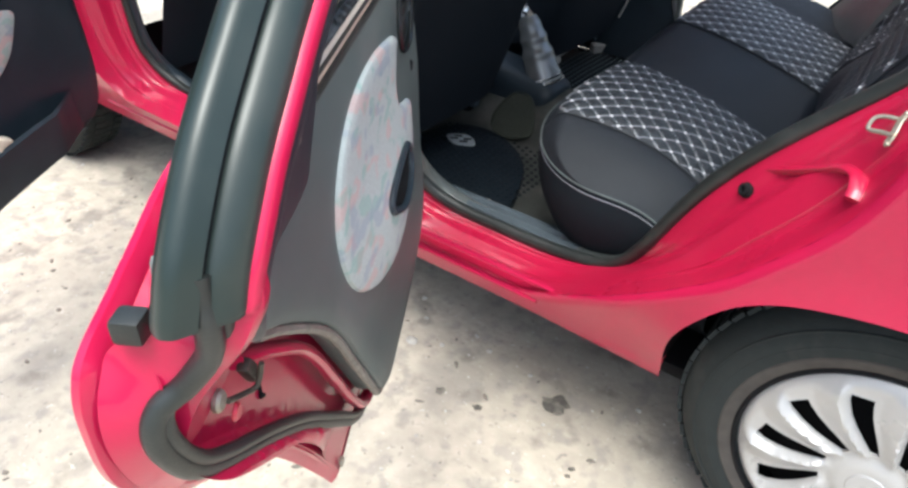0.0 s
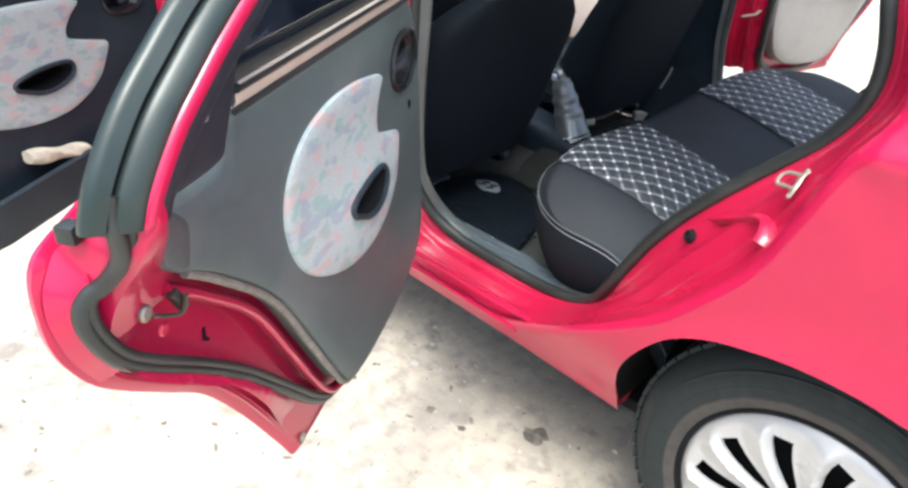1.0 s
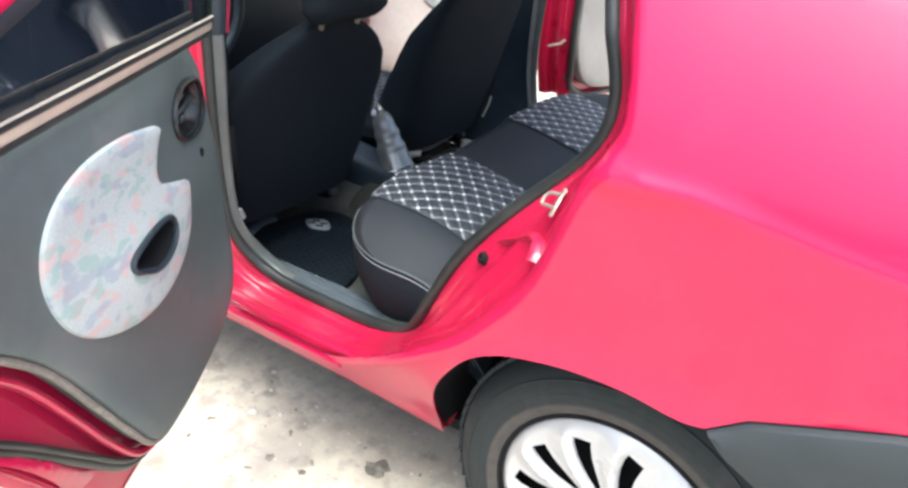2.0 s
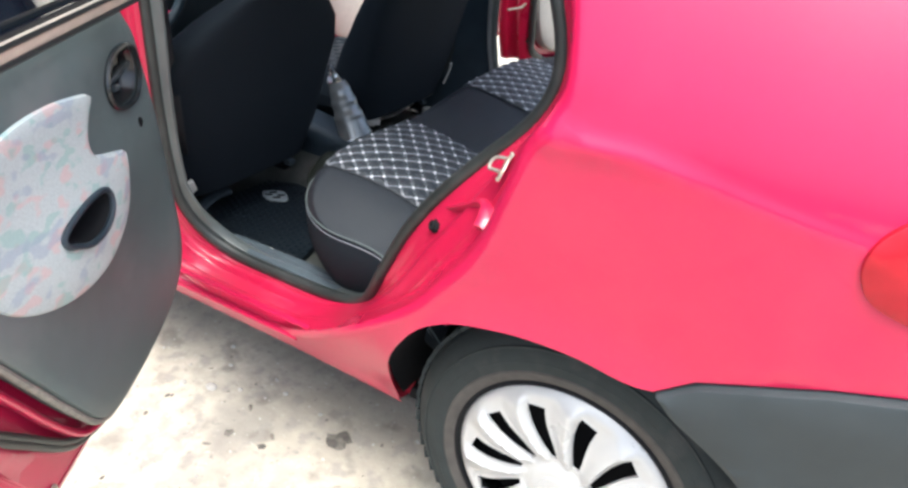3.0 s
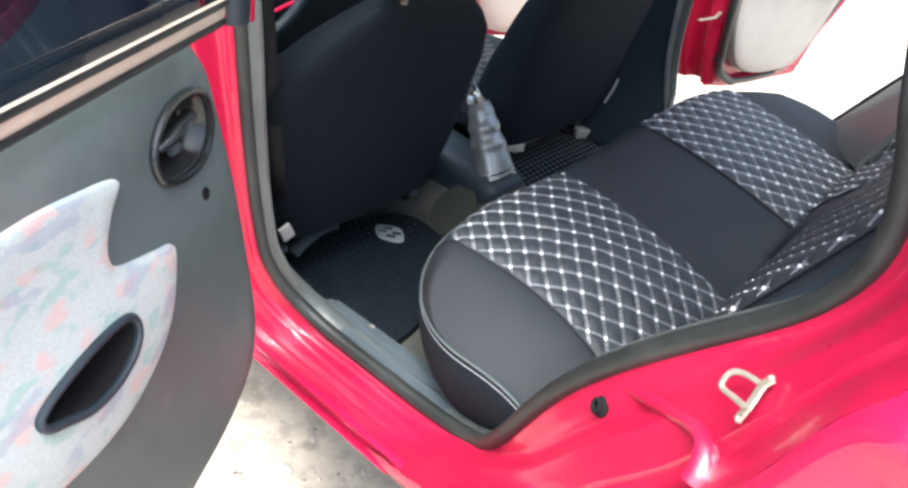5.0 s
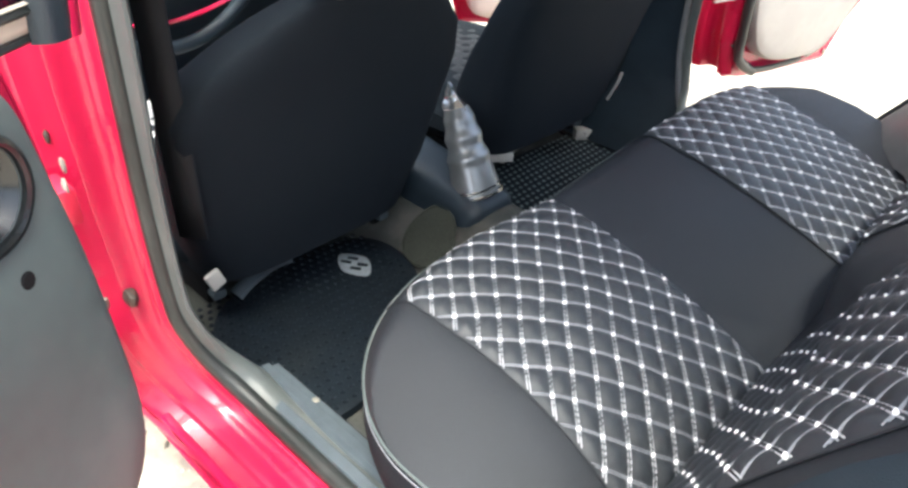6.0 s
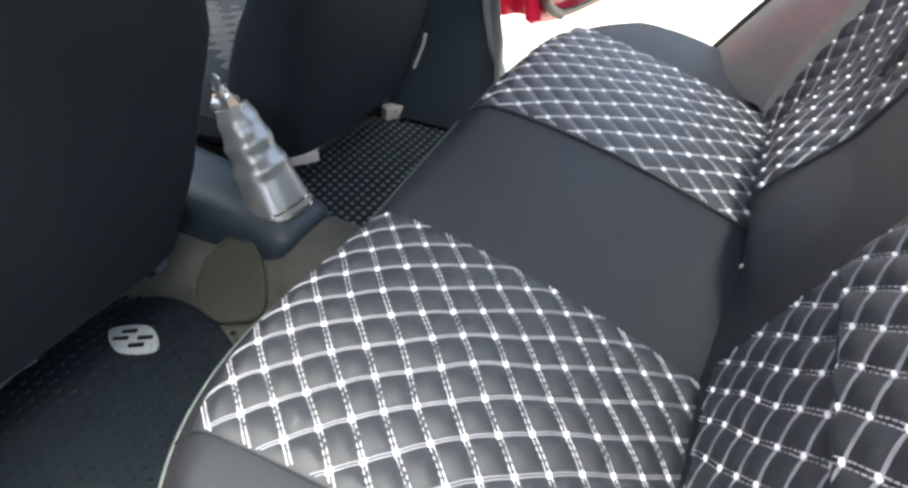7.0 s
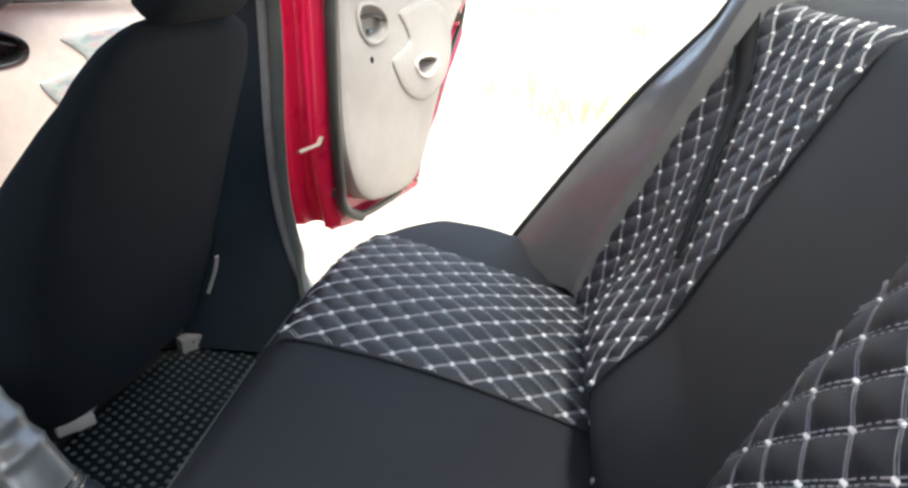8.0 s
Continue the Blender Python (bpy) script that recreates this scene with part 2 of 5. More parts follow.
def tube(pts, radius, seg=8, closed=False, flat=1.0):
    """A round (or flattened) bar along a line."""
    p = [Vector(q) for q in pts]
    rows = []
    n = len(p)
    up = Vector((0.13, 0.21, 0.97)).normalized()
    for i in range(n):
        d = (p[(i + 1) % n] - p[i - 1]) if closed else (p[min(i + 1, n - 1)] - p[max(i - 1, 0)])
        d.normalize()
        if i == 0:
            a = d.cross(up).normalized() if abs(d.dot(up)) < 0.9 else d.cross(Vector((1, 0, 0))).normalized()
        else:
            a = (a - d * a.dot(d)).normalized()
        b = d.cross(a)
        rows.append([p[i] + radius * (a * math.cos(w) + flat * b * math.sin(w)) for w in (2 * math.pi * k / seg for k in range(seg))])
    if closed:
        rows.append(rows[0])
    return loft(rows, closed=True, caps=not closed)


def join(bms):
    out = bmesh.new()
    for b in bms:
        me = bpy.data.meshes.new("piece")
        b.to_mesh(me)
        b.free()
        out.from_mesh(me)
        bpy.data.meshes.remove(me)
    return out


def sheet(outline, spot, step=0.03, holes=(), extra=(), clear=None):
    """A flat outline with holes, filled with an even net of points, and laid into space by spot(a, b)."""
    loops = [list(outline), *[list(h) for h in holes]]
    verts, edges = [], []
    for lp in loops:
        k = len(verts)
        verts += [Vector(p) for p in lp]
        edges += [(k + i, k + (i + 1) % len(lp)) for i in range(len(lp))]
    arr = [np.array(lp) for lp in loops]

    def inside(lp, x, y):
        a, b = lp, np.roll(lp, -1, 0)
        c = (a[:, 1] > y) != (b[:, 1] > y)
        with np.errstate(divide="ignore", invalid="ignore"):
            w = x < (b[:, 0] - a[:, 0]) * (y - a[:, 1]) / (b[:, 1] - a[:, 1]) + a[:, 0]
        return bool(np.sum(c & w) % 2)

    def good(x, y):
        return inside(arr[0], x, y) and not any(inside(h, x, y) for h in arr[1:])
    rim = np.concatenate(arr)
    lo, hi = arr[0].min(0), arr[0].max(0)
    for j, y in enumerate(np.arange(lo[1] + step / 2, hi[1], step * 0.87)):
        for x in np.arange(lo[0] + step * (0.5 if j % 2 else 0.25), hi[0], step):
            if good(x, y) and np.min(np.hypot(rim[:, 0] - x, rim[:, 1] - y)) > (clear or step * 0.45):
                verts.append(Vector((x, y)))
    verts += [Vector(q) for q in extra if good(*q)]
    vs, _, faces, *_ = geometry.delaunay_2d_cdt(verts, edges, [], 0, 1e-5)
    bm = bmesh.new()
    made = [bm.verts.new(spot(v.x, v.y)) for v in vs]
    for fc in faces:
        cx, cy = sum(vs[i].x for i in fc) / len(fc), sum(vs[i].y for i in fc) / len(fc)
        if good(cx, cy):
            bm.faces.new([made[i] for i in fc])
    return bm


def slab(outline, front, depth, step=0.03, round_=0.006, holes=()):
    """A panel with two faces and a rounded edge: front(a, b, d) lays a point d behind the face."""
    def shrink(lp, r):
        a = np.array(lp)
        t = np.roll(a, -1, 0) - np.roll(a, 1, 0)
        nrm = np.stack([-t[:, 1], t[:, 0]], 1)
        nrm /= np.maximum(np.linalg.norm(nrm, axis=1, keepdims=True), 1e-9)
        x, y = a[:, 0], a[:, 1]
        area = np.sum(x * np.roll(y, -1) - np.roll(x, -1) * y)
        return [tuple(q) for q in a + nrm * r * (1 if area > 0 else -1)]
    inner = shrink(outline, round_)
    bms = [sheet(inner, lambda a, b: front(a, b, 0), step, holes)]
    half = shrink(outline, round_ * 0.3)
    rows = [[front(*q, 0) for q in inner], [front(*q, round_ * 0.3) for q in half], [front(*q, round_) for q in outline], [front(*q, depth) for q in outline]]
    bms.append(loft(rows, closed=True))
    bms.append(sheet(outline, lambda a, b: front(a, b, depth), step * 2, holes))
    for h in holes:
        bms.append(loft([[front(*q, 0) for q in h], [front(*q, depth) for q in h]], closed=True))
    return join(bms)


def rbox(size, centre, bevel=0.01, turn=None, segments=2):
    bm = bmesh.new()
    bmesh.ops.create_cube(bm, size=1)
    bmesh.ops.scale(bm, vec=size, verts=bm.verts)
    bmesh.ops.bevel(bm, geom=bm.edges[:], offset=min(bevel, 0.45 * min(size)), segments=segments, profile=0.6, affect="EDGES")
    if turn:
        bmesh.ops.transform(bm, matrix=turn, verts=bm.verts)
    bmesh.ops.translate(bm, vec=centre, verts=bm.verts)
    return bm


def disc(centre, axis, radius, depth, seg=16, bevel=0.002):
    """A short round plug with a chamfered rim."""
    c, ax = Vector(centre), Vector(axis).normalized()
    a = ax.orthogonal().normalized()
    b = ax.cross(a)
    ring = lambda r, h: [c + ax * h + r * (a * math.cos(w) + b * math.sin(w)) for w in (2 * math.pi * k / seg for k in range(seg))]
    return loft([ring(radius, 0), ring(radius, depth - bevel), ring(radius - bevel, depth)], closed=True, caps=True)


def ease(k):
    k = min(1.0, max(0.0, k))
    return k * k * (3 - 2 * k)


# ---- ground ----
def span(lo, hi, fine_lo, fine_hi, step):
    a = [lo, lo * 0.5 + fine_lo * 0.5, fine_lo - 6, fine_lo - 2]
    b = [fine_hi + 2, fine_hi + 6, fine_hi * 0.5 + hi * 0.5, hi]
    return a + list(np.arange(fine_lo, fine_hi + 1e-6, step)) + b


def ground_height(x, y):
    h = 0.010 * noise.noise(Vector((x * 2.2, y * 2.2, 0))) + 0.006 * noise.noise(Vector((x * 9, y * 9, 3))) + 0.003 * noise.noise(Vector((x * 30, y * 30, 5)))
    return h - 0.004


gx, gy = span(-400, 400, -2.6, 1.4, 0.025), span(-400, 400, -1.6, 1.4, 0.025)
ground = part("ground", loft([[(x, y, ground_height(x, y) if abs(x) < 9 and abs(y) < 9 else 0) for x in gx] for y in gy]), soil)
tagged(ground, "pale dusty concrete yard with scattered grit", "ground", kind="structure")

# ---- car body ----
YC = 0.81          # middle of the car across
PROFILE_Z = (0.20, 0.25, 0.30, 0.36, 0.44, 0.55, 0.70, 0.82, 0.865, 0.905, 0.94, 0.98, 1.06, 1.20, 1.34, 1.42)
PROFILE_Y = (0.16, 0.105, 0.078, 0.048, 0.016, -0.006, -0.022, -0.0315, -0.0325, -0.0290, -0.0215, -0.0085, 0.028, 0.105, 0.18, 0.26)
prof = smooth_line(list(zip(PROFILE_Z, PROFILE_Y)), 8)
PZ, PY = np.array([p[0] for p in prof]), np.array([p[1] for p in prof])


def crease_z(x):
    return 0.890 - 0.17 * max(0.0, x - 0.05)


def side_y(x, z):
    y = float(np.interp(z + 0.12 * max(0.0, x) * (z > 0.6), PZ, PY))
    # the flank curves in towards the tail and the nose
    y += 0.10 * max(0.0, (x - 0.15) / 0.36) ** 2 + 0.12 * max(0.0, (-2.2 - x) / 0.75) ** 2
    # a lip round the wheel arch
    d = math.hypot(x, z - 0.283)
    y -= 0.010 * math.exp(-((d - 0.325) / 0.025) ** 2)
    # the shoulder crease behind the rear door, sharpest at the door and dying away to the tail
    if x > -0.08:
        y -= (0.0025 + 0.0075 * (1 - min(1, max(0, (x + 0.02) / 0.15)))) * min(1, (x + 0.08) / 0.03) * math.exp(-((z - crease_z(x)) / (0.012 if z > crease_z(x) else 0.020)) ** 2)
    return y


car = empty("car", "red hatchback car with its doors standing open", "car")

OPEN_OUT = [(-0.443, 0.413), (-0.285, 0.534), (-0.208, 0.618), (-0.149, 0.70), (-0.110, 0.797), (-0.083, 0.872), (-0.056, 0.918), (-0.050, 0.957),
            (-0.065, 1.023), (-0.092, 1.10), (-0.16, 1.22), (-0.27, 1.31), (-0.42, 1.355), (-0.70, 1.375), (-0.93, 1.365), (-0.985, 1.30),
            (-1.0, 1.10), (-1.0, 0.85), (-0.995, 0.60), (-0.985, 0.45), (-0.955, 0.36), (-0.88, 0.318), (-0.72, 0.313), (-0.60, 0.320)]
OPEN_IN = [(-0.478, 0.388), (-0.422, 0.464), (-0.360, 0.588), (-0.292, 0.683), (-0.206, 0.776), (-0.137, 0.844), (-0.110, 0.904), (-0.112, 0.951),
           (-0.134, 1.023), (-0.165, 1.10), (-0.23, 1.20), (-0.33, 1.28), (-0.46, 1.32), (-0.70, 1.335), (-0.87, 1.33), (-0.915, 1.28),
           (-0.940, 1.10), (-0.950, 0.87), (-0.958, 0.68), (-0.950, 0.52), (-0.915, 0.415), (-0.85, 0.365), (-0.72, 0.354), (-0.57, 0.358)]
FRONT_OUT = [(-1.06, 0.46), (-1.05, 0.70), (-1.045, 1.0), (-1.05, 1.30), (-1.10, 1.36), (-1.25, 1.36), (-1.42, 1.28), (-1.65, 1.10), (-1.82, 0.96),
             (-1.90, 0.82), (-1.90, 0.60), (-1.875, 0.44), (-1.82, 0.36), (-1.70, 0.345), (-1.40, 0.342), (-1.15, 0.352), (-1.085, 0.39)]
FRONT_IN = [(-1.11, 0.47), (-1.10, 0.70), (-1.095, 1.0), (-1.10, 1.27), (-1.14, 1.315), (-1.25, 1.315), (-1.40, 1.235), (-1.62, 1.06), (-1.77, 0.93),
            (-1.84, 0.81), (-1.845, 0.60), (-1.82, 0.46), (-1.78, 0.39), (-1.69, 0.362), (-1.40, 0.358), (-1.18, 0.366), (-1.13, 0.40)]
open_out = evenly(smooth_line(OPEN_OUT, 8, True), 260, True)
open_in = smooth_line(OPEN_IN, 8, True)
front_out = evenly(smooth_line(FRONT_OUT, 8, True), 110, True)
front_in = smooth_line(FRONT_IN, 8, True)


def matched(outer, raw_out, raw_in):
    """The inner loop, cut so that its points lie opposite those of the outer one."""
    a, b = np.array(raw_out), np.array(raw_in)
    out = []
    for q in outer:
        i = int(np.argmin(np.hypot(a[:, 0] - q[0], a[:, 1] - q[1])))
        out.append(tuple(b[i]))
    # even out the small steps
    arr = np.array(out)
    for _ in range(9):
        arr = 0.5 * arr + 0.25 * (np.roll(arr, 1, 0) + np.roll(arr, -1, 0))
    return [tuple(q) for q in arr]


open_in = matched(open_out, smooth_line(OPEN_OUT, 8, True), open_in)
front_in = matched(front_out, smooth_line(FRONT_OUT, 8, True), front_in)


def arch(cx, start, stop, r=0.318):
    return [(cx + r * math.cos(radians(a)) * 1.0, 0.283 + r * math.sin(radians(a))) for a in np.linspace(start, stop, 22)]


rear_arch = smooth_line([(-0.335, 0.25), (-0.329, 0.30), (-0.323, 0.36), (-0.312, 0.41), (-0.285, 0.465), (-0.237, 0.527), (-0.177, 0.567), (-0.11, 0.588), (-0.05, 0.597), (0.02, 0.597), (0.08, 0.589), (0.121, 0.594)], 4)
BODY = ([(-2.085, 0.25), (-1.5, 0.25), (-0.9, 0.25), (-0.6, 0.25)] + rear_arch + [(0.165, 0.628), (0.22, 0.650), (0.303, 0.676), (0.40, 0.688), (0.47, 0.692),
        (0.48, 0.80), (0.46, 0.93), (0.38, 1.0), (0.25, 1.082), (0.13, 1.17), (0.05, 1.25), (-0.03, 1.34), (-0.13, 1.395), (-0.35, 1.42), (-0.6, 1.42), (-1.1, 1.41), (-1.35, 1.36), (-1.65, 1.15),
        (-1.92, 0.96), (-2.3, 0.90), (-2.7, 0.80), (-2.92, 0.66), (-2.95, 0.45), (-2.90, 0.25), (-2.76, 0.25)] + arch(-2.42, 6, 174))


FILLET = 0.020      # the skin turns in on such a radius at the edge of the rear opening
open_arr = np.array(evenly(open_out, 1500, True))


def grown(loop, r):
    p = np.array(loop)
    t = np.roll(p, -1, 0) - np.roll(p, 1, 0)
    n = np.stack([t[:, 1], -t[:, 0]], 1)
    n /= np.maximum(np.linalg.norm(n, axis=1, keepdims=True), 1e-9)
    return [tuple(q) for q in p + n * r]


def side_skin(far):
    def spot(x, z):
        y = side_y(x, z)
        d = float(np.min(np.hypot(open_arr[:, 0] - x, open_arr[:, 1] - z)))
        d += 0.0015
        if d < FILLET:
            y += FILLET - math.sqrt(FILLET ** 2 - (FILLET - d) ** 2)
        return (x, 2 * YC - y if far else y, z)
    rings = [q for d in (0.0018, 0.0034, 0.0055, 0.0075, 0.011, 0.015, 0.020, 0.027, 0.036) for side in (-1, 1) for q in grown(open_out, side * d)]
    along = [(x, crease_z(x) + o) for x in np.arange(-0.008, 0.46, 0.012) for o in (-0.032, -0.024, -0.016, -0.011, -0.007, -0.0035, 0.0, 0.0035, 0.007, 0.011, 0.016, 0.024)]
    return sheet(BODY, spot, 0.035, (open_out, front_out), rings + along, clear=0.030)


def jamb(outer, inner, far):
    """The painted recess between a door opening's edge and its rubber seal."""
    rows = []
    for s, g in smooth_line([(0, 0), (0.03, 0.04), (0.07, 0.14), (0.11, 0.30), (0.16, 0.36), (0.45, 0.55), (0.52, 0.62), (0.60, 0.80), (0.90, 0.95), (1, 1.0)], 7):
        row = []
        for (a, b), (c, d) in zip(outer, inner):
            y0 = side_y(a, b) + (FILLET - math.sqrt(FILLET ** 2 - (FILLET - 0.0015) ** 2) if outer is open_out else 0.0)
            y1 = max(0.13, side_y(c, d) + 0.125)
            y = y0 + (y1 - y0) * g
            y -= 0.0045 * math.exp(-((s - 0.25) / 0.03) ** 2) + 0.0025 * math.exp(-((s - 0.72) / 0.03) ** 2)      # two pressed beads
            # pressed hollows and weld waves
            y += 0.0018 * math.sin(math.pi * min(1, max(0, s))) * noise.noise(Vector((a * 8, 5.0, b * 8 + s)))
            row.append((a + (c - a) * s, 2 * YC - y if far else y, b + (d - b) * s))
        rows.append(row)
    return loft(rows, closed=True)


def seal_line(inner, far, off=0.0):
    out = []
    for c, d in inner:
        y = max(0.13, side_y(c, d) + 0.125) + off
        out.append((c, 2 * YC - y if far else y, d))
    return out


def inner_trim(inner, far):
    """Plastic lining that runs from the seal into the cabin."""
    mid = np.mean(np.array(inner), 0)
    rows = []
    for off, grow0 in ((0.004, 0.0), (0.014, 0.007), (0.028, 0.008), (0.042, 0.002), (0.052, -0.012)):
        row = []
        for c, d in inner:
            k = min(1.0, max(0.0, (-0.80 - c) / 0.08)) * min(1.0, max(0.0, (d - 0.38) / 0.06))      # flat and wide along the centre pillar
            y = max(0.13, side_y(c, d) + 0.125) + off * (1 - 0.7 * k)
            grow = grow0 + k * (0.030 if off > 0.008 else 0.010) * (1 if grow0 >= 0 else 0.9)
            v = mid - np.array((c, d))
            v /= np.linalg.norm(v)
            row.append((c + v[0] * grow, 2 * YC - y if far else y, d + v[1] * grow))
        rows.append(row)
    return loft(rows, closed=True)


for far in (False, True):
    skin = part("side_panel", side_skin(far), paint, car)
    part("rear_door_jamb", jamb(open_out, open_in, far), paint_gloss, skin)
    part("front_door_jamb", jamb(front_out, front_in, far), paint, skin)
    # the far seal's colour is paled for the sky light it catches
    part("rear_door_seal", tube(seal_line(open_in, far), 0.0125, 10, True), skylit_seal if far else rubber, skin, "rubber door seal, skylight put into its pale colour" if far else "dull black rubber door seal")
    part("front_door_seal", tube(seal_line(front_in, far), 0.0115, 10, True), rubber, skin, "dull black rubber door seal")
    part("rear_opening_lining", inner_trim(open_in, far), pillar_trim, skin, "scuffed black plastic sill lining")
    part("front_opening_lining", inner_trim(front_in, far), trim_dark, skin)
    # dark inner wall of the body behind the skin
    flip = (lambda y: 2 * YC - y) if far else (lambda y: y)
    wall = [(-2.0, 0.27), (-0.38, 0.27), (-0.36, 0.62), (0.40, 0.62), (0.42, 0.92), (-0.05, 1.33), (-1.1, 1.37), (-1.9, 0.93)]
    part("inner_wall", sheet(evenly(wall, 90, True), lambda x, z: (x, flip(max(0.135, side_y(x, z) + 0.13)), z), 0.06,
                             ([tuple(q) for q in open_in], [tuple(q) for q in front_in])), trim_dark, skin)
    # dark wheel housing
    rows = []
    for yy in (0.014, 0.10, 0.28):
        rows.append([(0.345 * math.cos(a), flip(max(yy, side_y(0.36 * math.cos(a), 0.283 + 0.36 * math.sin(a)) + yy)), 0.283 + 0.335 * math.sin(a)) for a in np.linspace(radians(-4), radians(184), 40)])
    house = loft(rows)
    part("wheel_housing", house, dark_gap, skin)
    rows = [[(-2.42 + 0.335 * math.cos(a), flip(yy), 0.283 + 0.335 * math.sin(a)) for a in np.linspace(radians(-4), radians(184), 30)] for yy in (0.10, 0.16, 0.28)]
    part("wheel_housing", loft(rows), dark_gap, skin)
    # rear bumper, side part
    pts = [(0.124, 0.592), (0.167, 0.624), (0.22, 0.646), (0.303, 0.672), (0.40, 0.684), (0.475, 0.688), (0.48, 0.32), (0.33, 0.27), (0.322, 0.33)] + \
          [(0.318 * math.cos(a), 0.283 + 0.318 * math.sin(a)) for a in np.linspace(radians(15), radians(62), 12)]
    part("bumper_side", slab(evenly(pts, 90, True), lambda x, z, d: (x, flip(side_y(x, max(z, 0.5)) - 0.012 + d), z), 0.03, 0.05, 0.012), bumper_plastic, car,
         "grey textured plastic bumper end")

part("rear_bumper", loft([[(x, y, z) for y in np.linspace(0.10, 2 * YC - 0.10, 24)] for x, z in ((0.475, 0.69), (0.52, 0.67), (0.535, 0.55), (0.52, 0.38), (0.46, 0.29))]), bumper_plastic, car)
part("tailgate", loft([[(x, y, z) for y in np.linspace(0.085 + (z > 1.0) * (z - 1.0) * 0.5, 2 * YC - 0.085 - (z > 1.0) * (z - 1.0) * 0.5, 20)] for x, z in ((0.475, 0.69), (0.485, 0.80), (0.465, 0.93), (0.385, 1.0))]), paint, car)
rear_glass = part("rear_window", loft([[(x, y, z) for y in np.linspace(0.09 + (z - 1.0) * 0.55, 2 * YC - 0.09 - (z - 1.0) * 0.55, 20)] for x, z in ((0.385, 1.0), (0.13, 1.17), (-0.03, 1.34))]), glass_clear, car)
rear_glass.visible_shadow = False
part("roof", loft([[(x, YC + s * (YC - 0.26), 1.42 - 0.03 * abs(x + 0.55) ** 2 + 0.035 * (1 - s * s) - 0.5 * max(0, x + 0.35) ** 2 - 0.6 * max(0, -1.0 - x) ** 2) for s in np.linspace(-1, 1, 24)] for x in np.linspace(-1.33, -0.06, 24)]), paint, car)
part("roof_lining", loft([[(x, YC + s * (YC - 0.24), 1.375 - 0.03 * abs(x + 0.55) ** 2 + 0.02 * (1 - s * s) - 0.5 * max(0, x + 0.35) ** 2 - 0.6 * max(0, -1.0 - x) ** 2) for s in np.linspace(-1, 1, 24)] for x in np.linspace(-1.33, -0.06, 24)]), headliner, car)
part("windscreen", loft([[(x, YC + s * w, z) for s in np.linspace(-1, 1, 20)] for x, z, w in ((-1.34, 1.35, 0.58), (-1.65, 1.15, 0.68), (-1.94, 0.965, 0.77))]), glass_clear, car, "clear glass").visible_shadow = False
part("bonnet", loft([[(x, YC + s * w, z + 0.03 * (1 - s * s)) for s in np.linspace(-1, 1, 20)] for x, z, w in ((-1.94, 0.95, 0.80), (-2.3, 0.90, 0.80), (-2.7, 0.80, 0.77), (-2.93, 0.66, 0.72))]), paint, car)
part("nose", loft([[(x, YC + s * w, z) for s in np.linspace(-1, 1, 20)] for x, z, w in ((-2.93, 0.66, 0.72), (-2.98, 0.55, 0.73), (-2.98, 0.40, 0.73), (-2.90, 0.25, 0.72))]), paint, car)
part("underbody", rbox((2.9, 1.30, 0.03), (-1.20, YC, 0.215), 0.01), dark_gap, car)
for sy in (-1, 1):
    part("sill_underside", loft([[(x, YC + sy * (YC - y), z) for x in np.linspace(-2.08, -0.345, 30)] for y, z in ((0.105, 0.25), (0.13, 0.243), (0.16, 0.262))]), paint_dusty, car)
    # welded seam strip along the sill, with a small step above it
    part("sill_rib", tube([(x, YC + sy * (YC - 0.076), 0.307) for x in np.linspace(-1.95, -0.575, 40)], 0.006, 8, flat=0.7), paint, car)
    part("sill_step", tube([(x, YC + sy * (YC - 0.078), 0.345) for x in np.linspace(-0.93, -0.53, 24)], 0.007, 8, flat=0.6), paint, car)


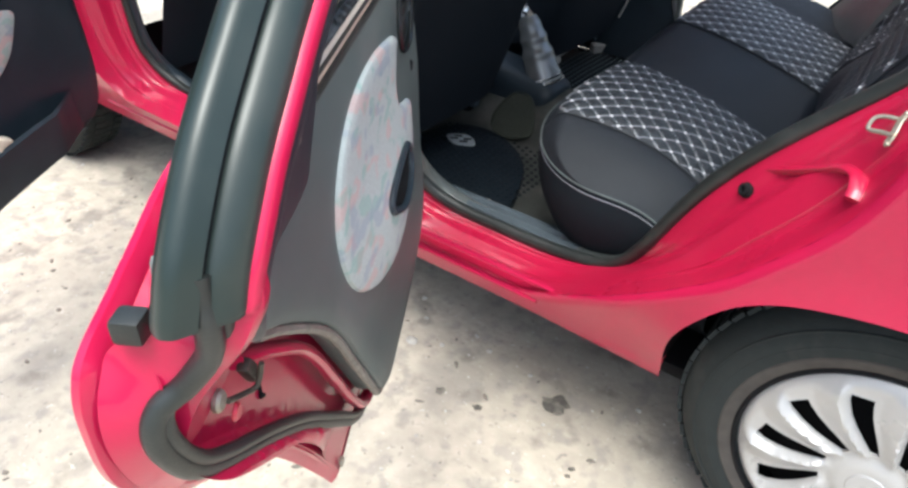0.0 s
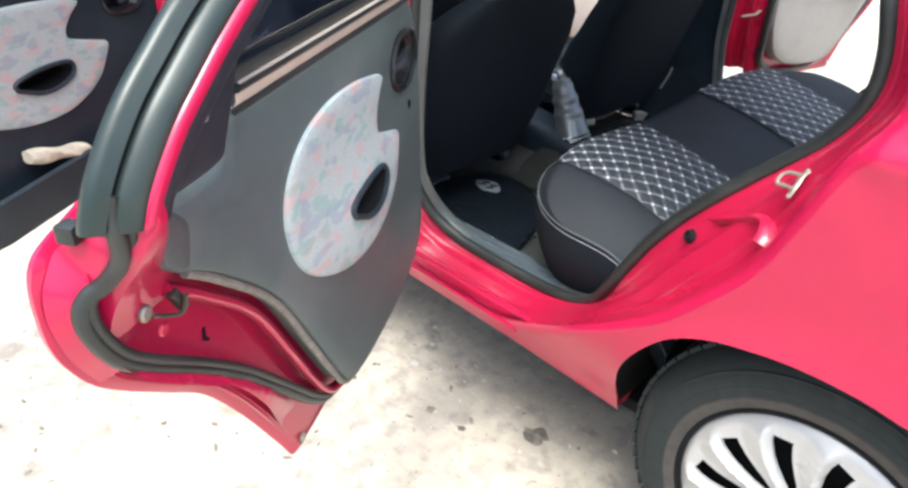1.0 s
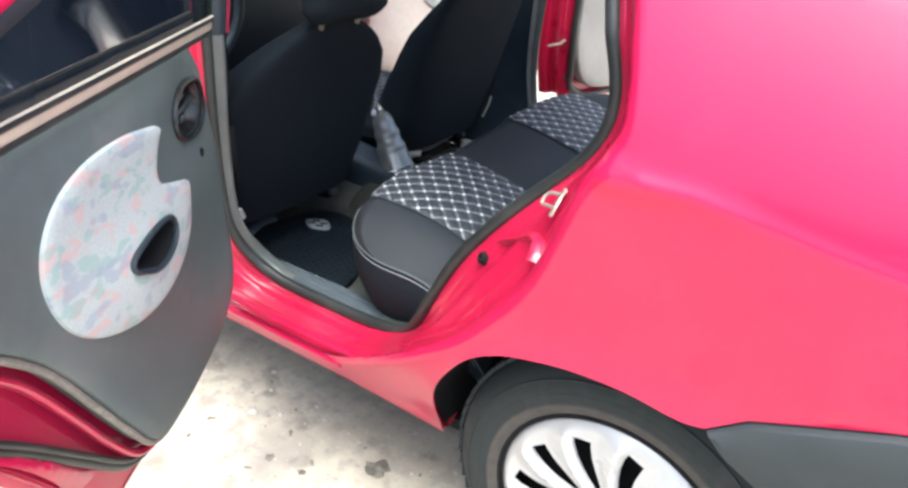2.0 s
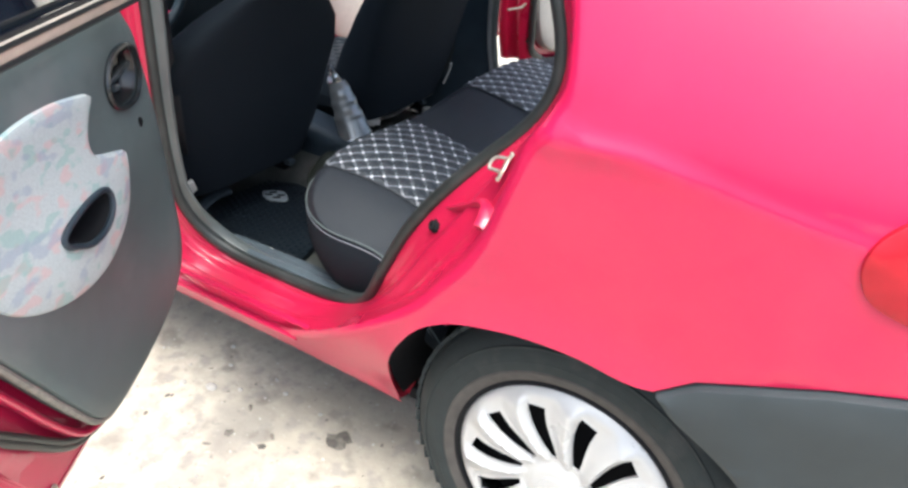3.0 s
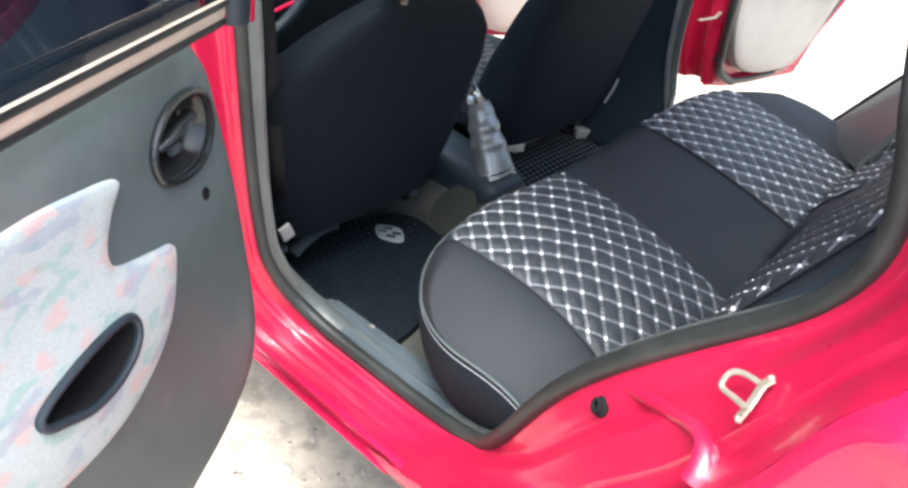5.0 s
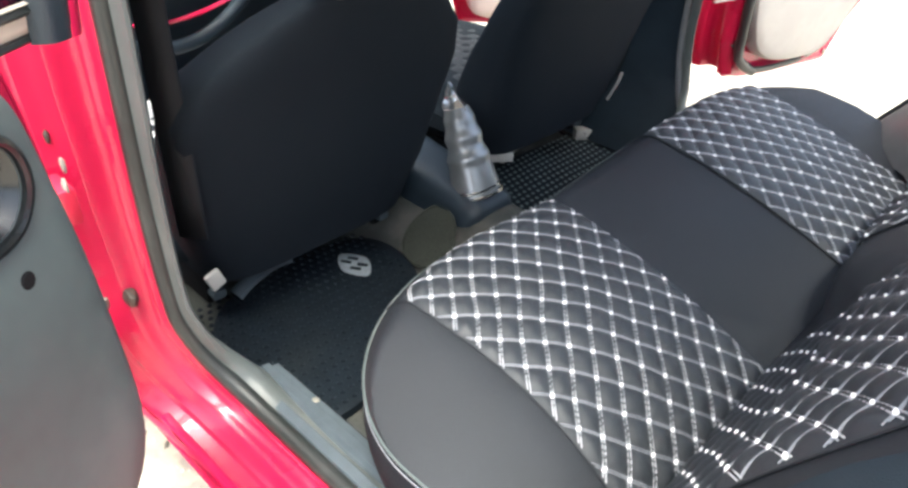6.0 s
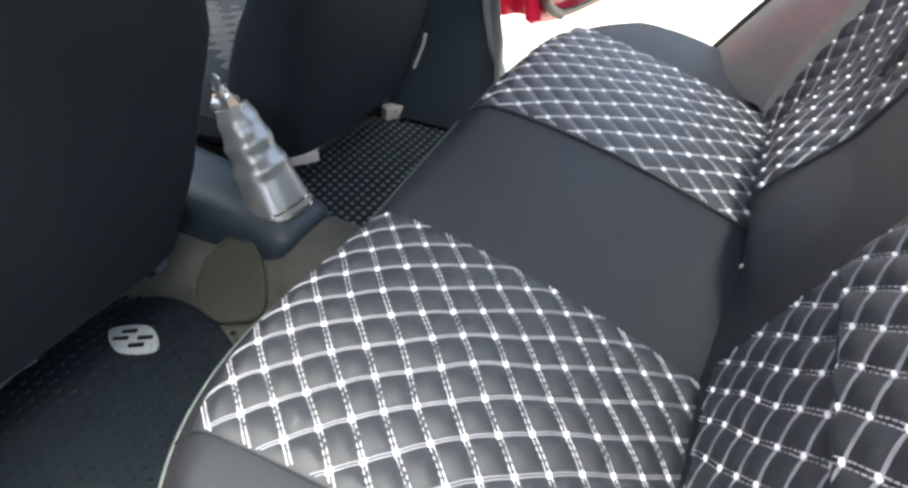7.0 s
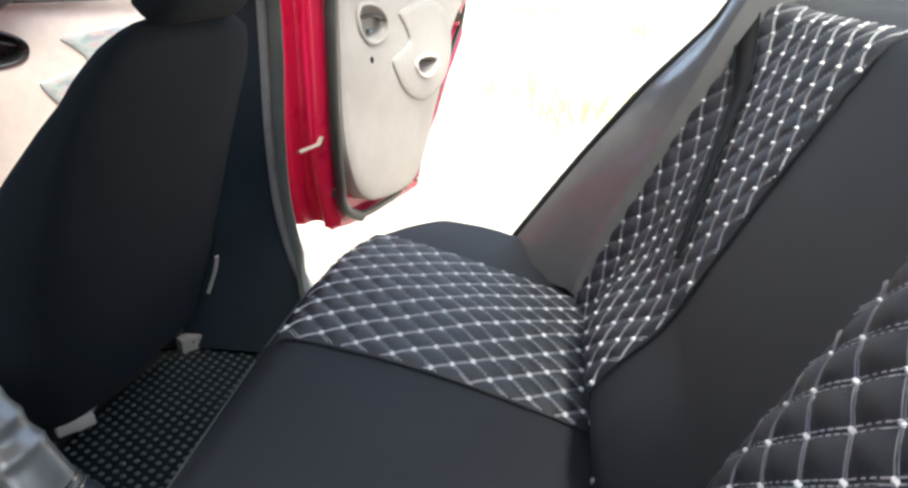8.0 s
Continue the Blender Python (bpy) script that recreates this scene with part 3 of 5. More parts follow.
# ---- wheels ----
def wheel(name):
    w = new(name)
    # tyre: outer side at y = 0, centre of the hub at the origin, the axle along y
    prof = [(0.185, 0.010), (0.195, 0.002), (0.215, -0.004), (0.24, -0.004), (0.262, 0.004), (0.278, 0.018), (0.286, 0.030), (0.290, 0.05), (0.291, 0.09), (0.290, 0.13), (0.284, 0.152), (0.262, 0.172), (0.20, 0.172)]
    prof = smooth_line(prof, 3)
    seg = 72
    rows = []
    for k in range(seg):
        a = 2 * math.pi * k / seg
        rows.append([(r * math.cos(a), y, r * math.sin(a)) for r, y in prof])
    rows.append(rows[0])
    tyre = part("tyre", loft(rows), tyre_rubber, w, "dusty black rubber tyre")
    # moulded ribs on the wall of the tyre
    for r, y, rad, mt in ((0.232, -0.0035, 0.0018, tyre_rubber), (0.255, 0.0002, 0.0022, tyre_rubber)):
        part("sidewall_rib", tube([(r * math.cos(a), y, r * math.sin(a)) for a in np.linspace(0, 2 * math.pi, 72, endpoint=False)], rad, 6, True), mt, tyre)
    # worn dusty band beside the bead
    part("sidewall_band", loft([[(r * math.cos(a), y, r * math.sin(a)) for a in np.linspace(0, 2 * math.pi, 72, endpoint=False)] for r, y in ((0.1935, 0.0020), (0.199, -0.0016), (0.206, -0.0038), (0.213, -0.0052), (0.216, -0.0035))], closed=True), tyre_dust, tyre, "brown dusty band beside the rim")
    treads = []
    for k in range(64):
        a = 2 * math.pi * k / 64
        for y0, skew in ((0.040, 0.02), (0.072, -0.02), (0.105, 0.02), (0.135, -0.02)):
            m = Matrix.Rotation(-a, 4, "Y") @ Matrix.Translation((0.2905, y0, 0)) @ Matrix.Rotation(0.3 if skew > 0 else -0.3, 4, "X")
            b = bmesh.new()
            bmesh.ops.create_cube(b, size=1)
            bmesh.ops.scale(b, vec=(0.007, 0.026, 0.021), verts=b.verts)
            bmesh.ops.transform(b, matrix=m, verts=b.verts)
            treads.append(b)
    part("tread", join(treads), tyre_rubber, tyre, smooth=False)

    # trim cover: a dished disc with curved slots
    def dish(x, z, d):
        r = math.hypot(x, z)
        y = -0.004 - 0.012 * math.cos(min(r / 0.188, 1) * 1.35) + 0.016 * max(0, (r - 0.165) / 0.023) ** 2
        y += 0.006 * math.exp(-((r - 0.055) / 0.010) ** 2)
        # each blade rises to a sharp ridge beside a slot and falls slowly towards the next
        u = ((math.atan2(z, x) - 2.0 * (r - 0.11) + 40 * (r - 0.11) ** 2 - radians(175)) * 11 / (2 * math.pi) - 0.30) % 1.0
        rise = max(0.0, 1 - u / 0.42, 1 - (1 - u) / 0.15)
        y -= 0.015 * (rise - 0.25) * min(1, max(0, (r - 0.05) / 0.03)) * min(1, max(0, (0.176 - r) / 0.014))
        return (x, y + d, z)
    slots = []
    for k in range(11):
        a0 = radians(175 - k * 360 / 11)
        lp = []
        for r, half in ((0.064, 0.0060), (0.085, 0.0090), (0.105, 0.0112), (0.125, 0.0130), (0.147, 0.0148), (0.159, 0.0150)):
            a = a0 + 2.0 * (r - 0.11) - 40 * (r - 0.11) ** 2
            lp.append((r * math.cos(a) - half * math.sin(a), r * math.sin(a) + half * math.cos(a)))
        for r, half in ((0.152, 0.0150), (0.143, 0.0145), (0.125, 0.0130), (0.105, 0.0112), (0.085, 0.0090), (0.064, 0.0060)):
            a = a0 + 2.0 * (r - 0.11) - 40 * (r - 0.11) ** 2
            lp.append((r * math.cos(a) + half * math.sin(a), r * math.sin(a) - half * math.cos(a)))
        slots.append(lp)
    rim = [(0.188 * math.cos(a), 0.188 * math.sin(a)) for a in np.linspace(0, 2 * math.pi, 80, endpoint=False)]
    cover = part("wheel_cover", slab(rim, dish, 0.006, 0.0055, 0.003, slots), cover_silver, w, "silver plastic wheel cover with curved slots")
    part("hub_cap", disc((0, -0.012, 0), (0, -1, 0), 0.028, 0.006, 24), cover_silver, cover)
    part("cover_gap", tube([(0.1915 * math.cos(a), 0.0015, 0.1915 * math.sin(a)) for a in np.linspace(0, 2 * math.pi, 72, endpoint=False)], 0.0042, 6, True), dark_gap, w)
    # added near-black disc that stands in for the shade behind the slots
    part("slot_shade_disc", disc((0, 0.07, 0), (0, -1, 0), 0.182, 0.01, 40), dark_gap, w)
    return w


rear_wheel = wheel("wheel")
rear_wheel.parent = car
rear_wheel.location = (0, 0.052, 0.283)
for x, far in ((-2.42, False), (0, True), (-2.42, True)):
    w = copy_thing(rear_wheel, pose(x, 2 * YC - 0.052 if far else 0.052, 0.283, 0, 0, 180 if far else 0))

# ---- tail lamps ----
for far in (False, True):
    flip = (lambda y: 2 * YC - y) if far else (lambda y: y)
    lamp_shape = smooth_line([(0.283, 0.835), (0.298, 0.80), (0.335, 0.780), (0.39, 0.765), (0.455, 0.765), (0.458, 0.84), (0.440, 0.905), (0.39, 0.91), (0.325, 0.895), (0.292, 0.868)], 5, True)
    part("tail_lamp", slab(lamp_shape, lambda x, z, d: (x, flip(side_y(x, z) - 0.007 + d), z), 0.02, 0.03, 0.005), lamp_red, car, "dark red tail lamp")


# ---- doors ----
TRIM = [(0.782, 0.891), (0.757, 0.887), (0.692, 0.885), (0.667, 0.900), (0.657, 0.921), (0.533, 0.925), (0.347, 0.930), (0.103, 0.930), (0.052, 0.905), (0.031, 0.825),
        (0.010, 0.581), (0.033, 0.458), (0.103, 0.396), (0.200, 0.370), (0.308, 0.363), (0.367, 0.371), (0.411, 0.398), (0.469, 0.478), (0.523, 0.566), (0.602, 0.683),
        (0.692, 0.767), (0.762, 0.817), (0.789, 0.845)]
OVAL = [(0.244, 0.842), (0.300, 0.856), (0.368, 0.864), (0.446, 0.863), (0.515, 0.847), (0.560, 0.814), (0.578, 0.768), (0.567, 0.716), (0.534, 0.675), (0.479, 0.643),
        (0.407, 0.622), (0.332, 0.618), (0.269, 0.636), (0.224, 0.666), (0.197, 0.706), (0.187, 0.735), (0.218, 0.748), (0.253, 0.759), (0.282, 0.771), (0.285, 0.790),
        (0.266, 0.817)]
POCKET = [(0.291, 0.718), (0.308, 0.728), (0.352, 0.731), (0.399, 0.726), (0.425, 0.717), (0.423, 0.704), (0.406, 0.695), (0.377, 0.682), (0.345, 0.679), (0.313, 0.686),
          (0.293, 0.700)]
HANDLE = [(0.073, 0.866), (0.103, 0.871), (0.138, 0.864), (0.168, 0.845), (0.178, 0.825), (0.170, 0.803), (0.143, 0.789), (0.108, 0.785), (0.080, 0.793), (0.061, 0.817),
          (0.060, 0.845)]
SHELL = [(0.0, 0.37), (0.06, 0.335), (0.2, 0.318), (0.36, 0.314), (0.46, 0.312), (0.496, 0.312), (0.508, 0.318), (0.514, 0.328), (0.53, 0.358), (0.605, 0.485),
         (0.674, 0.583), (0.735, 0.640), (0.79, 0.690), (0.828, 0.732), (0.853, 0.783), (0.857, 0.832), (0.852, 0.858), (0.838, 0.872), (0.80, 0.884), (0.775, 0.892),
         (0.69, 0.915), (0.5, 0.925), (0.2, 0.935), (0.03, 0.925), (-0.01, 0.845), (-0.025, 0.6)]
DOOR_SEAL = [(0.836, 0.930), (0.838, 0.915), (0.839, 0.900), (0.834, 0.874), (0.835, 0.850), (0.842, 0.838), (0.847, 0.823), (0.843, 0.798), (0.823, 0.760), (0.791, 0.727), (0.717, 0.664),
             (0.640, 0.590), (0.54, 0.479), (0.46, 0.392), (0.40, 0.358), (0.30, 0.340), (0.1, 0.352), (0.0, 0.44)]
SEAL_V = [-0.006, -0.006, -0.008, -0.002, 0.015, 0.029, 0.034, 0.034, 0.033, 0.032, 0.031] + [0.031] * 7
# rear and top edge of the window frame
FRAME = [(0.846, 0.903), (0.844, 0.912), (0.832, 0.940), (0.80, 0.980), (0.76, 1.012), (0.72, 1.040), (0.62, 1.10), (0.50, 1.165), (0.38, 1.22), (0.25, 1.255), (0.10, 1.275), (0.0, 1.275),
         (-0.02, 1.22), (-0.02, 0.93)]


def door(name, hinge, degrees, far, label, insert=True, handle_material=None, trim=None, shell=None, front=False, lift=(0.0, 0.0), rise=0.0, cloth=None):
    """A car door, opened by so many degrees about its front edge: u runs from hinge to latch, v from the trim outwards."""
    trim = trim or trim_grey
    a = radians(degrees)
    s = 1 if far else -1
    e = Vector((math.cos(a), s * math.sin(a), 0))
    n = Vector((-math.sin(a), s * math.cos(a), 0))
    h = Vector((hinge[0], hinge[1], rise))
    stretch = 1.22 if front else 1.0
    lu, lz = lift
    moved = lambda pts: [(u + lu, z + lz) for u, z in pts]
    handle_line, oval_line, pocket_line = moved(HANDLE), moved(OVAL), moved(POCKET)

    def at(u, v, z):
        # the outside bows: fullest at the waist, tucked in at the foot
        return h + e * (u * stretch) + n * v + Vector((0, 0, z))

    def bow(u, z):
        return 0.060 + 0.010 * math.cos((z - 0.72) * 3.0) - 0.06 * max(0, 0.50 - z) ** 1.5

    line = lambda pts, k=5: smooth_line(pts, k, True)
    shape = line(SHELL) if not front else line([(u, z if z > 0.6 or u > 0.5 else z) for u, z in [(0.0, 0.38), (0.06, 0.345), (0.4, 0.338), (0.78, 0.338), (0.86, 0.36), (0.878, 0.45), (0.880, 0.65), (0.878, 0.85),
         (0.868, 0.90), (0.79, 0.92), (0.5, 0.93), (0.2, 0.94), (0.03, 0.93), (-0.01, 0.85), (-0.025, 0.6)]])
    shell_bm = [sheet(shape, lambda u, z: at(u, bow(u, z), z), 0.035), ]
    # hem: from the outer skin over the folded edge to the inner steel face
    def inset(lp, r):
        p = np.array(lp)
        t = np.roll(p, -1, 0) - np.roll(p, 1, 0)
        nn = np.stack([-t[:, 1], t[:, 0]], 1)
        nn /= np.maximum(np.linalg.norm(nn, axis=1, keepdims=True), 1e-9)
        x_, z_ = p[:, 0], p[:, 1]
        turn = 1 if np.sum(x_ * np.roll(z_, -1) - np.roll(x_, -1) * z_) > 0 else -1
        return [tuple(q) for q in p + nn * r * turn]
    r1, r2, r3 = inset(shape, 0.004), inset(shape, 0.010), inset(shape, 0.014)
    rows = [[at(u, bow(u, z), z) for u, z in shape], [at(u, bow(u, z) - 0.006, z) for u, z in inset(shape, -0.002)], [at(u, bow(u, z) - 0.011, z) for u, z in r1],
            [at(u, bow(u, z) - 0.013, z) for u, z in r2], [at(u, 0.045, z) for u, z in r3]]
    shell_bm.append(loft(rows, closed=True))
    face = inset(shape, 0.014)
    shell_bm.append(sheet(r2, lambda u, z: at(u, 0.0468, z), 0.035))

    seal_pts = np.array(smooth_line(DOOR_SEAL, 14))

    def steel(u, z):
        # pressed hollows in the inner steel between seal and trim
        d = np.hypot(seal_pts[:, 0] - u, seal_pts[:, 1] - z)
        i = int(np.argmin(d))
        t_ = seal_pts[min(i + 1, len(seal_pts) - 1)] - seal_pts[max(i - 1, 0)]
        side = 1 if t_[0] * (z - seal_pts[i][1]) - t_[1] * (u - seal_pts[i][0]) > 0 else -1
        k = min(1.0, max(0.0, 0.5 + side * float(d[i]) / 0.022))
        k = k * k * (3 - 2 * k)
        if front:
            return at(u, 0.046, z)
        inside = float(d[i]) if side > 0 else 0.0
        hollow = 0.011 * ease((0.748 - u + 0.3 * (z - 0.72)) / 0.032) * ease((inside - 0.010) / 0.034)      # the recess beside the latch plate
        hollow += 0.010 * math.exp(-(((u - 0.812) / 0.008) ** 2 + ((z - 0.775) / 0.035) ** 2))
        return at(u, 0.046 - 0.025 * k * min(1.0, max(0.0, (u - 0.5) / 0.1)) + hollow, z)
    along = np.gradient(seal_pts, axis=0)
    along /= np.maximum(np.linalg.norm(along, axis=1, keepdims=True), 1e-9)
    rings = [tuple(q) for r in (-0.012, -0.008, -0.004, 0.0, 0.004, 0.008, 0.012) for q in seal_pts[20:-24:2] + r * np.stack([-along[20:-24:2, 1], along[20:-24:2, 0]], 1)]
    shell_bm.append(sheet(face, steel, 0.03 if front else 0.012, (), () if front else rings))
    ob = part(name, join(shell_bm), paint, car, label)

    # trim board
    if front:
        tl = line([(0.84, 0.90), (0.6, 0.925), (0.35, 0.935), (0.10, 0.935), (0.045, 0.91), (0.02, 0.83), (0.01, 0.59), (0.025, 0.42), (0.08, 0.372), (0.2, 0.366), (0.5, 0.366), (0.78, 0.366), (0.84, 0.40), (0.855, 0.5), (0.85, 0.7)])
    else:
        tl = line(TRIM)

    def board(u, z, d):
        v = 0.012 * math.exp(-((z - 0.93) / 0.05) ** 2)                       # rolls back at the window sill
        v -= 0.010 * math.exp(-(((z - 0.47) / 0.10) ** 2))                     # fuller at the foot
        v += 0.014 * math.exp(-(((u - 0.115) / 0.075) ** 2 + ((z - 0.83) / 0.06) ** 2))   # hollow for the handle
        if insert and not front:
            v -= 0.024 * math.exp(-(((u - lu - 0.36) / 0.19) ** 2 + ((z - lz - 0.675) / 0.10) ** 2))   # the cloth pad swells into the cabin
        v += 0.008 * max(0, (u - 0.74) / 0.06) ** 2 if u > 0.74 and not front else 0
        return at(u, v + d, z)
    cuts = (inset(line(handle_line), 0.004),) + ((inset(line(pocket_line), 0.002),) if insert else ())
    board_ob = part("trim_panel", slab(tl, board, 0.040, 0.022, 0.014, cuts), trim, ob, "grey grained vinyl door panel" if trim is trim_grey else "grey door panel, daylight put into its colour" if trim is far_trim else "pale door panel, daylight put into its colour" if trim is light_trim else "dark grained door panel")
    if not front:
        edge_run = smooth_line([(0.330, 0.360), (0.372, 0.366), (0.417, 0.393), (0.476, 0.473), (0.530, 0.560), (0.607, 0.676), (0.695, 0.759), (0.748, 0.800)], 8)
        part("trim_lip", tube([board(u - 0.004, z + 0.004, 0.012) for u, z in edge_run], 0.0055, 8), worn_trim, board_ob, "worn pale lip of the trim")
        part("steel_flange", tube([at(u + 0.010 * ease((u - 0.34) / 0.1), 0.026, z - 0.008) for u, z in edge_run], 0.0085, 10, flat=0.8), paint, ob)
    if insert:
        ov = line(oval_line)
        po = line(pocket_line)
        part("fabric_insert", slab(ov, lambda u, z, d: board(u, z, d - 0.006), 0.012, 0.02, 0.006, (po,)), cloth or fabric, ob, "pale speckled cloth insert" if cloth is None else "plain cloth insert")
        ring = [board(u, z, -0.008) for u, z in po]
        part("pocket_rim", tube(ring, 0.0045, 8, True), light_trim if far else trim_dark, ob, "plastic rim of the pull pocket")
        deep = inset(po, 0.004)
        low = inset(po, 0.014)
        pb = join([loft([[board(u, z, -0.006) for u, z in deep], [board(u, z, 0.038) for u, z in low]], closed=True), sheet(low, lambda u, z: board(u, z, 0.038), 0.02)])
        part("pull_pocket", pb, dark_gap if not far else trim, ob, "hollow pull pocket")
    # inside handle: an oval dish, its rim and a lever
    ho = line(handle_line)
    hb = join([loft([[board(u, z, -0.003) for u, z in ho], [board(u, z, 0.004) for u, z in inset(ho, 0.008)], [board(u, z, 0.022) for u, z in inset(ho, 0.020)]], closed=True),
               sheet(inset(ho, 0.020), lambda u, z: board(u, z, 0.022), 0.02)])
    dish = part("handle_dish", hb, gloss_black if handle_material is None else handle_material, ob)
    part("handle_rim", tube([board(u, z, -0.003) for u, z in ho], 0.005, 8, True), gloss_black if handle_material is None else handle_material, dish)
    part("door_lever", tube(smooth_line([board(u + lu, z + lz, d) for u, z, d in ((0.078, 0.842, 0.008), (0.10, 0.846, -0.006), (0.13, 0.842, -0.008), (0.158, 0.832, 0.004))], 5), 0.009, 10, flat=0.5), gloss_black, dish, "glossy black door lever")
    slider = part("lock_slider", rbox((0.02, 0.008, 0.012), (0, 0, 0), 0.003), scuff_plastic, dish)
    slider.matrix_local = Matrix.Translation(board(0.115 + lu, 0.812 + lz, 0.008)) @ Matrix.Rotation(-s * -a, 4, "Z")

    if not front:
        part("trim_screw_hole", disc(board(0.096 + lu, 0.748 + lz, 0.002), -n, 0.009, 0.003, 12), dark_gap, ob)
    # window: felt strip, glass, frame
    strip = lambda z0, z1, v0, v1, u0, u1: loft([[at(u, v0, z0) for u in np.linspace(u0, u1, 12)], [at(u, v0 - 0.004, (z0 + z1) / 2) for u in np.linspace(u0, u1, 12)], [at(u, v1, z1) for u in np.linspace(u0, u1, 12)]])
    u1 = 0.672 if not front else 0.84
    part("felt_strip", strip(0.938, 0.952, -0.012, -0.016, 0.03, u1), brass_strip, ob, "tan felt strip under the glass")
    part("felt_strip", strip(0.960, 0.9635, -0.018, -0.019, 0.03, u1), brass_strip, ob)
    part("rubber_strip", join([tube([at(u, -0.013, 0.935) for u in np.linspace(0.03, u1, 12)], 0.0035, 6), tube([at(u, -0.018, 0.957) for u in np.linspace(0.03, u1, 12)], 0.004, 6)]), rubber, ob)
    fr = smooth_line(FRAME, 5)
    if front:
        fr = smooth_line([(0.87, 0.89), (0.875, 1.05), (0.87, 1.25), (0.84, 1.315), (0.7, 1.32), (0.52, 1.24), (0.30, 1.10), (0.10, 0.96), (0.03, 0.92)], 5)
    lean = lambda z: -0.12 * max(0, z - 0.90) - 0.5 * max(0, z - 1.08)            # the frame leans in with the roof
    glass_loop = ([(0.71, 0.93), (0.72, 1.0), (0.62, 1.065), (0.50, 1.13), (0.38, 1.185), (0.25, 1.22), (0.10, 1.24), (0.01, 1.24), (0.01, 0.93)] if not front else
                  [(0.85, 0.93), (0.85, 1.25), (0.80, 1.29), (0.7, 1.29), (0.52, 1.21), (0.30, 1.07), (0.10, 0.94)])
    pane = part("window_pane", sheet(evenly(glass_loop, 60, True), lambda u, z: at(u, lean(z) + 0.006, z), 0.08), glass_dark, ob, "dark tinted glass")
    pane.visible_shadow = False

    def strip_along(profile, mat_, nm, lab=""):
        """A moulding along the window frame: each profile point is an offset outwards in the door's plane, and one through it."""
        p = np.array(fr)
        t = np.gradient(p, axis=0)
        nn = np.stack([t[:, 1], -t[:, 0]], 1)
        nn /= np.maximum(np.linalg.norm(nn, axis=1, keepdims=True), 1e-9)
        rows = []
        for o, v in smooth_line(profile, 3):
            q = p + nn * o
            rows.append([at(u, lean(z0) + v * (1.0 if front else 0.76), z) for (u, z), (_, z0) in zip(q, p)])
        part(nm, loft(rows), mat_, ob, lab)
    # from outside to inside: satin frame, groove, seal lip, red edge, dark lining
    strip_along([(-0.004, 0.026), (0.004, 0.022), (0.011, 0.012), (0.011, 0.003), (0.007, -0.004), (0.003, -0.010)], trim_satin, "outer_frame", "satin black window frame")
    strip_along([(0.003, -0.010), (0.0005, -0.0055), (-0.002, -0.009)], dark_gap, "frame_groove")
    strip_along([(-0.002, -0.009), (-0.0025, -0.016), (-0.006, -0.024), (-0.011, -0.030), (-0.016, -0.032)], trim_satin, "frame_seal", "black rubber frame seal")
    strip_along([(-0.016, -0.031), (-0.0175, -0.036), (-0.021, -0.0385), (-0.026, -0.039), (-0.029, -0.037)], paint, "frame_edge", "red painted frame edge")
    strip_along([(-0.029, -0.036), (-0.036, -0.037), (-0.048, -0.032), (-0.055, -0.015)], trim_dark, "frame_lining", "black window frame lining")
    if not front:
        tri = line([(0.822, 0.917), (0.810, 0.937), (0.785, 0.967), (0.745, 1.0), (0.705, 1.024), (0.690, 1.03), (0.706, 0.965), (0.716, 0.930), (0.725, 0.914), (0.77, 0.911)], 4)
        quarter = part("quarter_cover", slab(tri, lambda u, z, d: at(u, lean(z) - 0.028 + d, z), 0.02, 0.02, 0.004), trim_dark, ob, "black corner cover behind the glass")
        part("cover_screw", disc(at(0.752, lean(0.962) - 0.028, 0.962), -n, 0.005, 0.002, 10), bare_metal, quarter)
        seal3 = smooth_line([(u, v, z) for (u, z), v in zip(DOOR_SEAL, SEAL_V)], 6)
        part("door_seal", tube([at(*q) for q in seal3], 0.0078, 10), rubber, ob, "thick black rubber seal round the door edge")
        part("seal_lip", tube([at(u - 0.010 * max(0.3, 1 - i / 70), v - 0.006, z + 0.002 + 0.006 * min(1, i / 50)) for i, (u, v, z) in enumerate(seal3)], 0.0052, 10), rubber, ob, "dull lip of the rubber seal")
        # shelf of painted steel between the seal and the folded outer edge
        outer_ = evenly(smooth_line([(0.824, 0.012, 0.885), (0.830, 0.032, 0.884), (0.836, 0.052, 0.874), (0.845, 0.056, 0.860), (0.854, 0.057, 0.845), (0.858, 0.057, 0.825), (0.855, 0.057, 0.798), (0.844, 0.057, 0.765), (0.824, 0.057, 0.728)], 5), 36)
        inner_ = evenly([q for q in seal3 if q[2] < 0.872 and q[2] > 0.745 and q[0] > 0.80], 36)
        part("door_shelf", loft([[at(a_[0] + (b_[0] - a_[0]) * k , a_[1] + (b_[1] - a_[1]) * k, a_[2] + (b_[2] - a_[2]) * k) for a_, b_ in zip(outer_, inner_)] for k in np.linspace(0, 1, 8)]), paint, ob)
        foot = part("frame_foot", rbox((0.016, 0.017, 0.016), (0, 0, 0), 0.003), rubber, ob, "black rubber block at the frame's foot")
        foot.matrix_local = Matrix.Translation(at(0.835, 0.036, 0.891)) @ Matrix.Rotation(s * a, 4, "Z")
        root = []
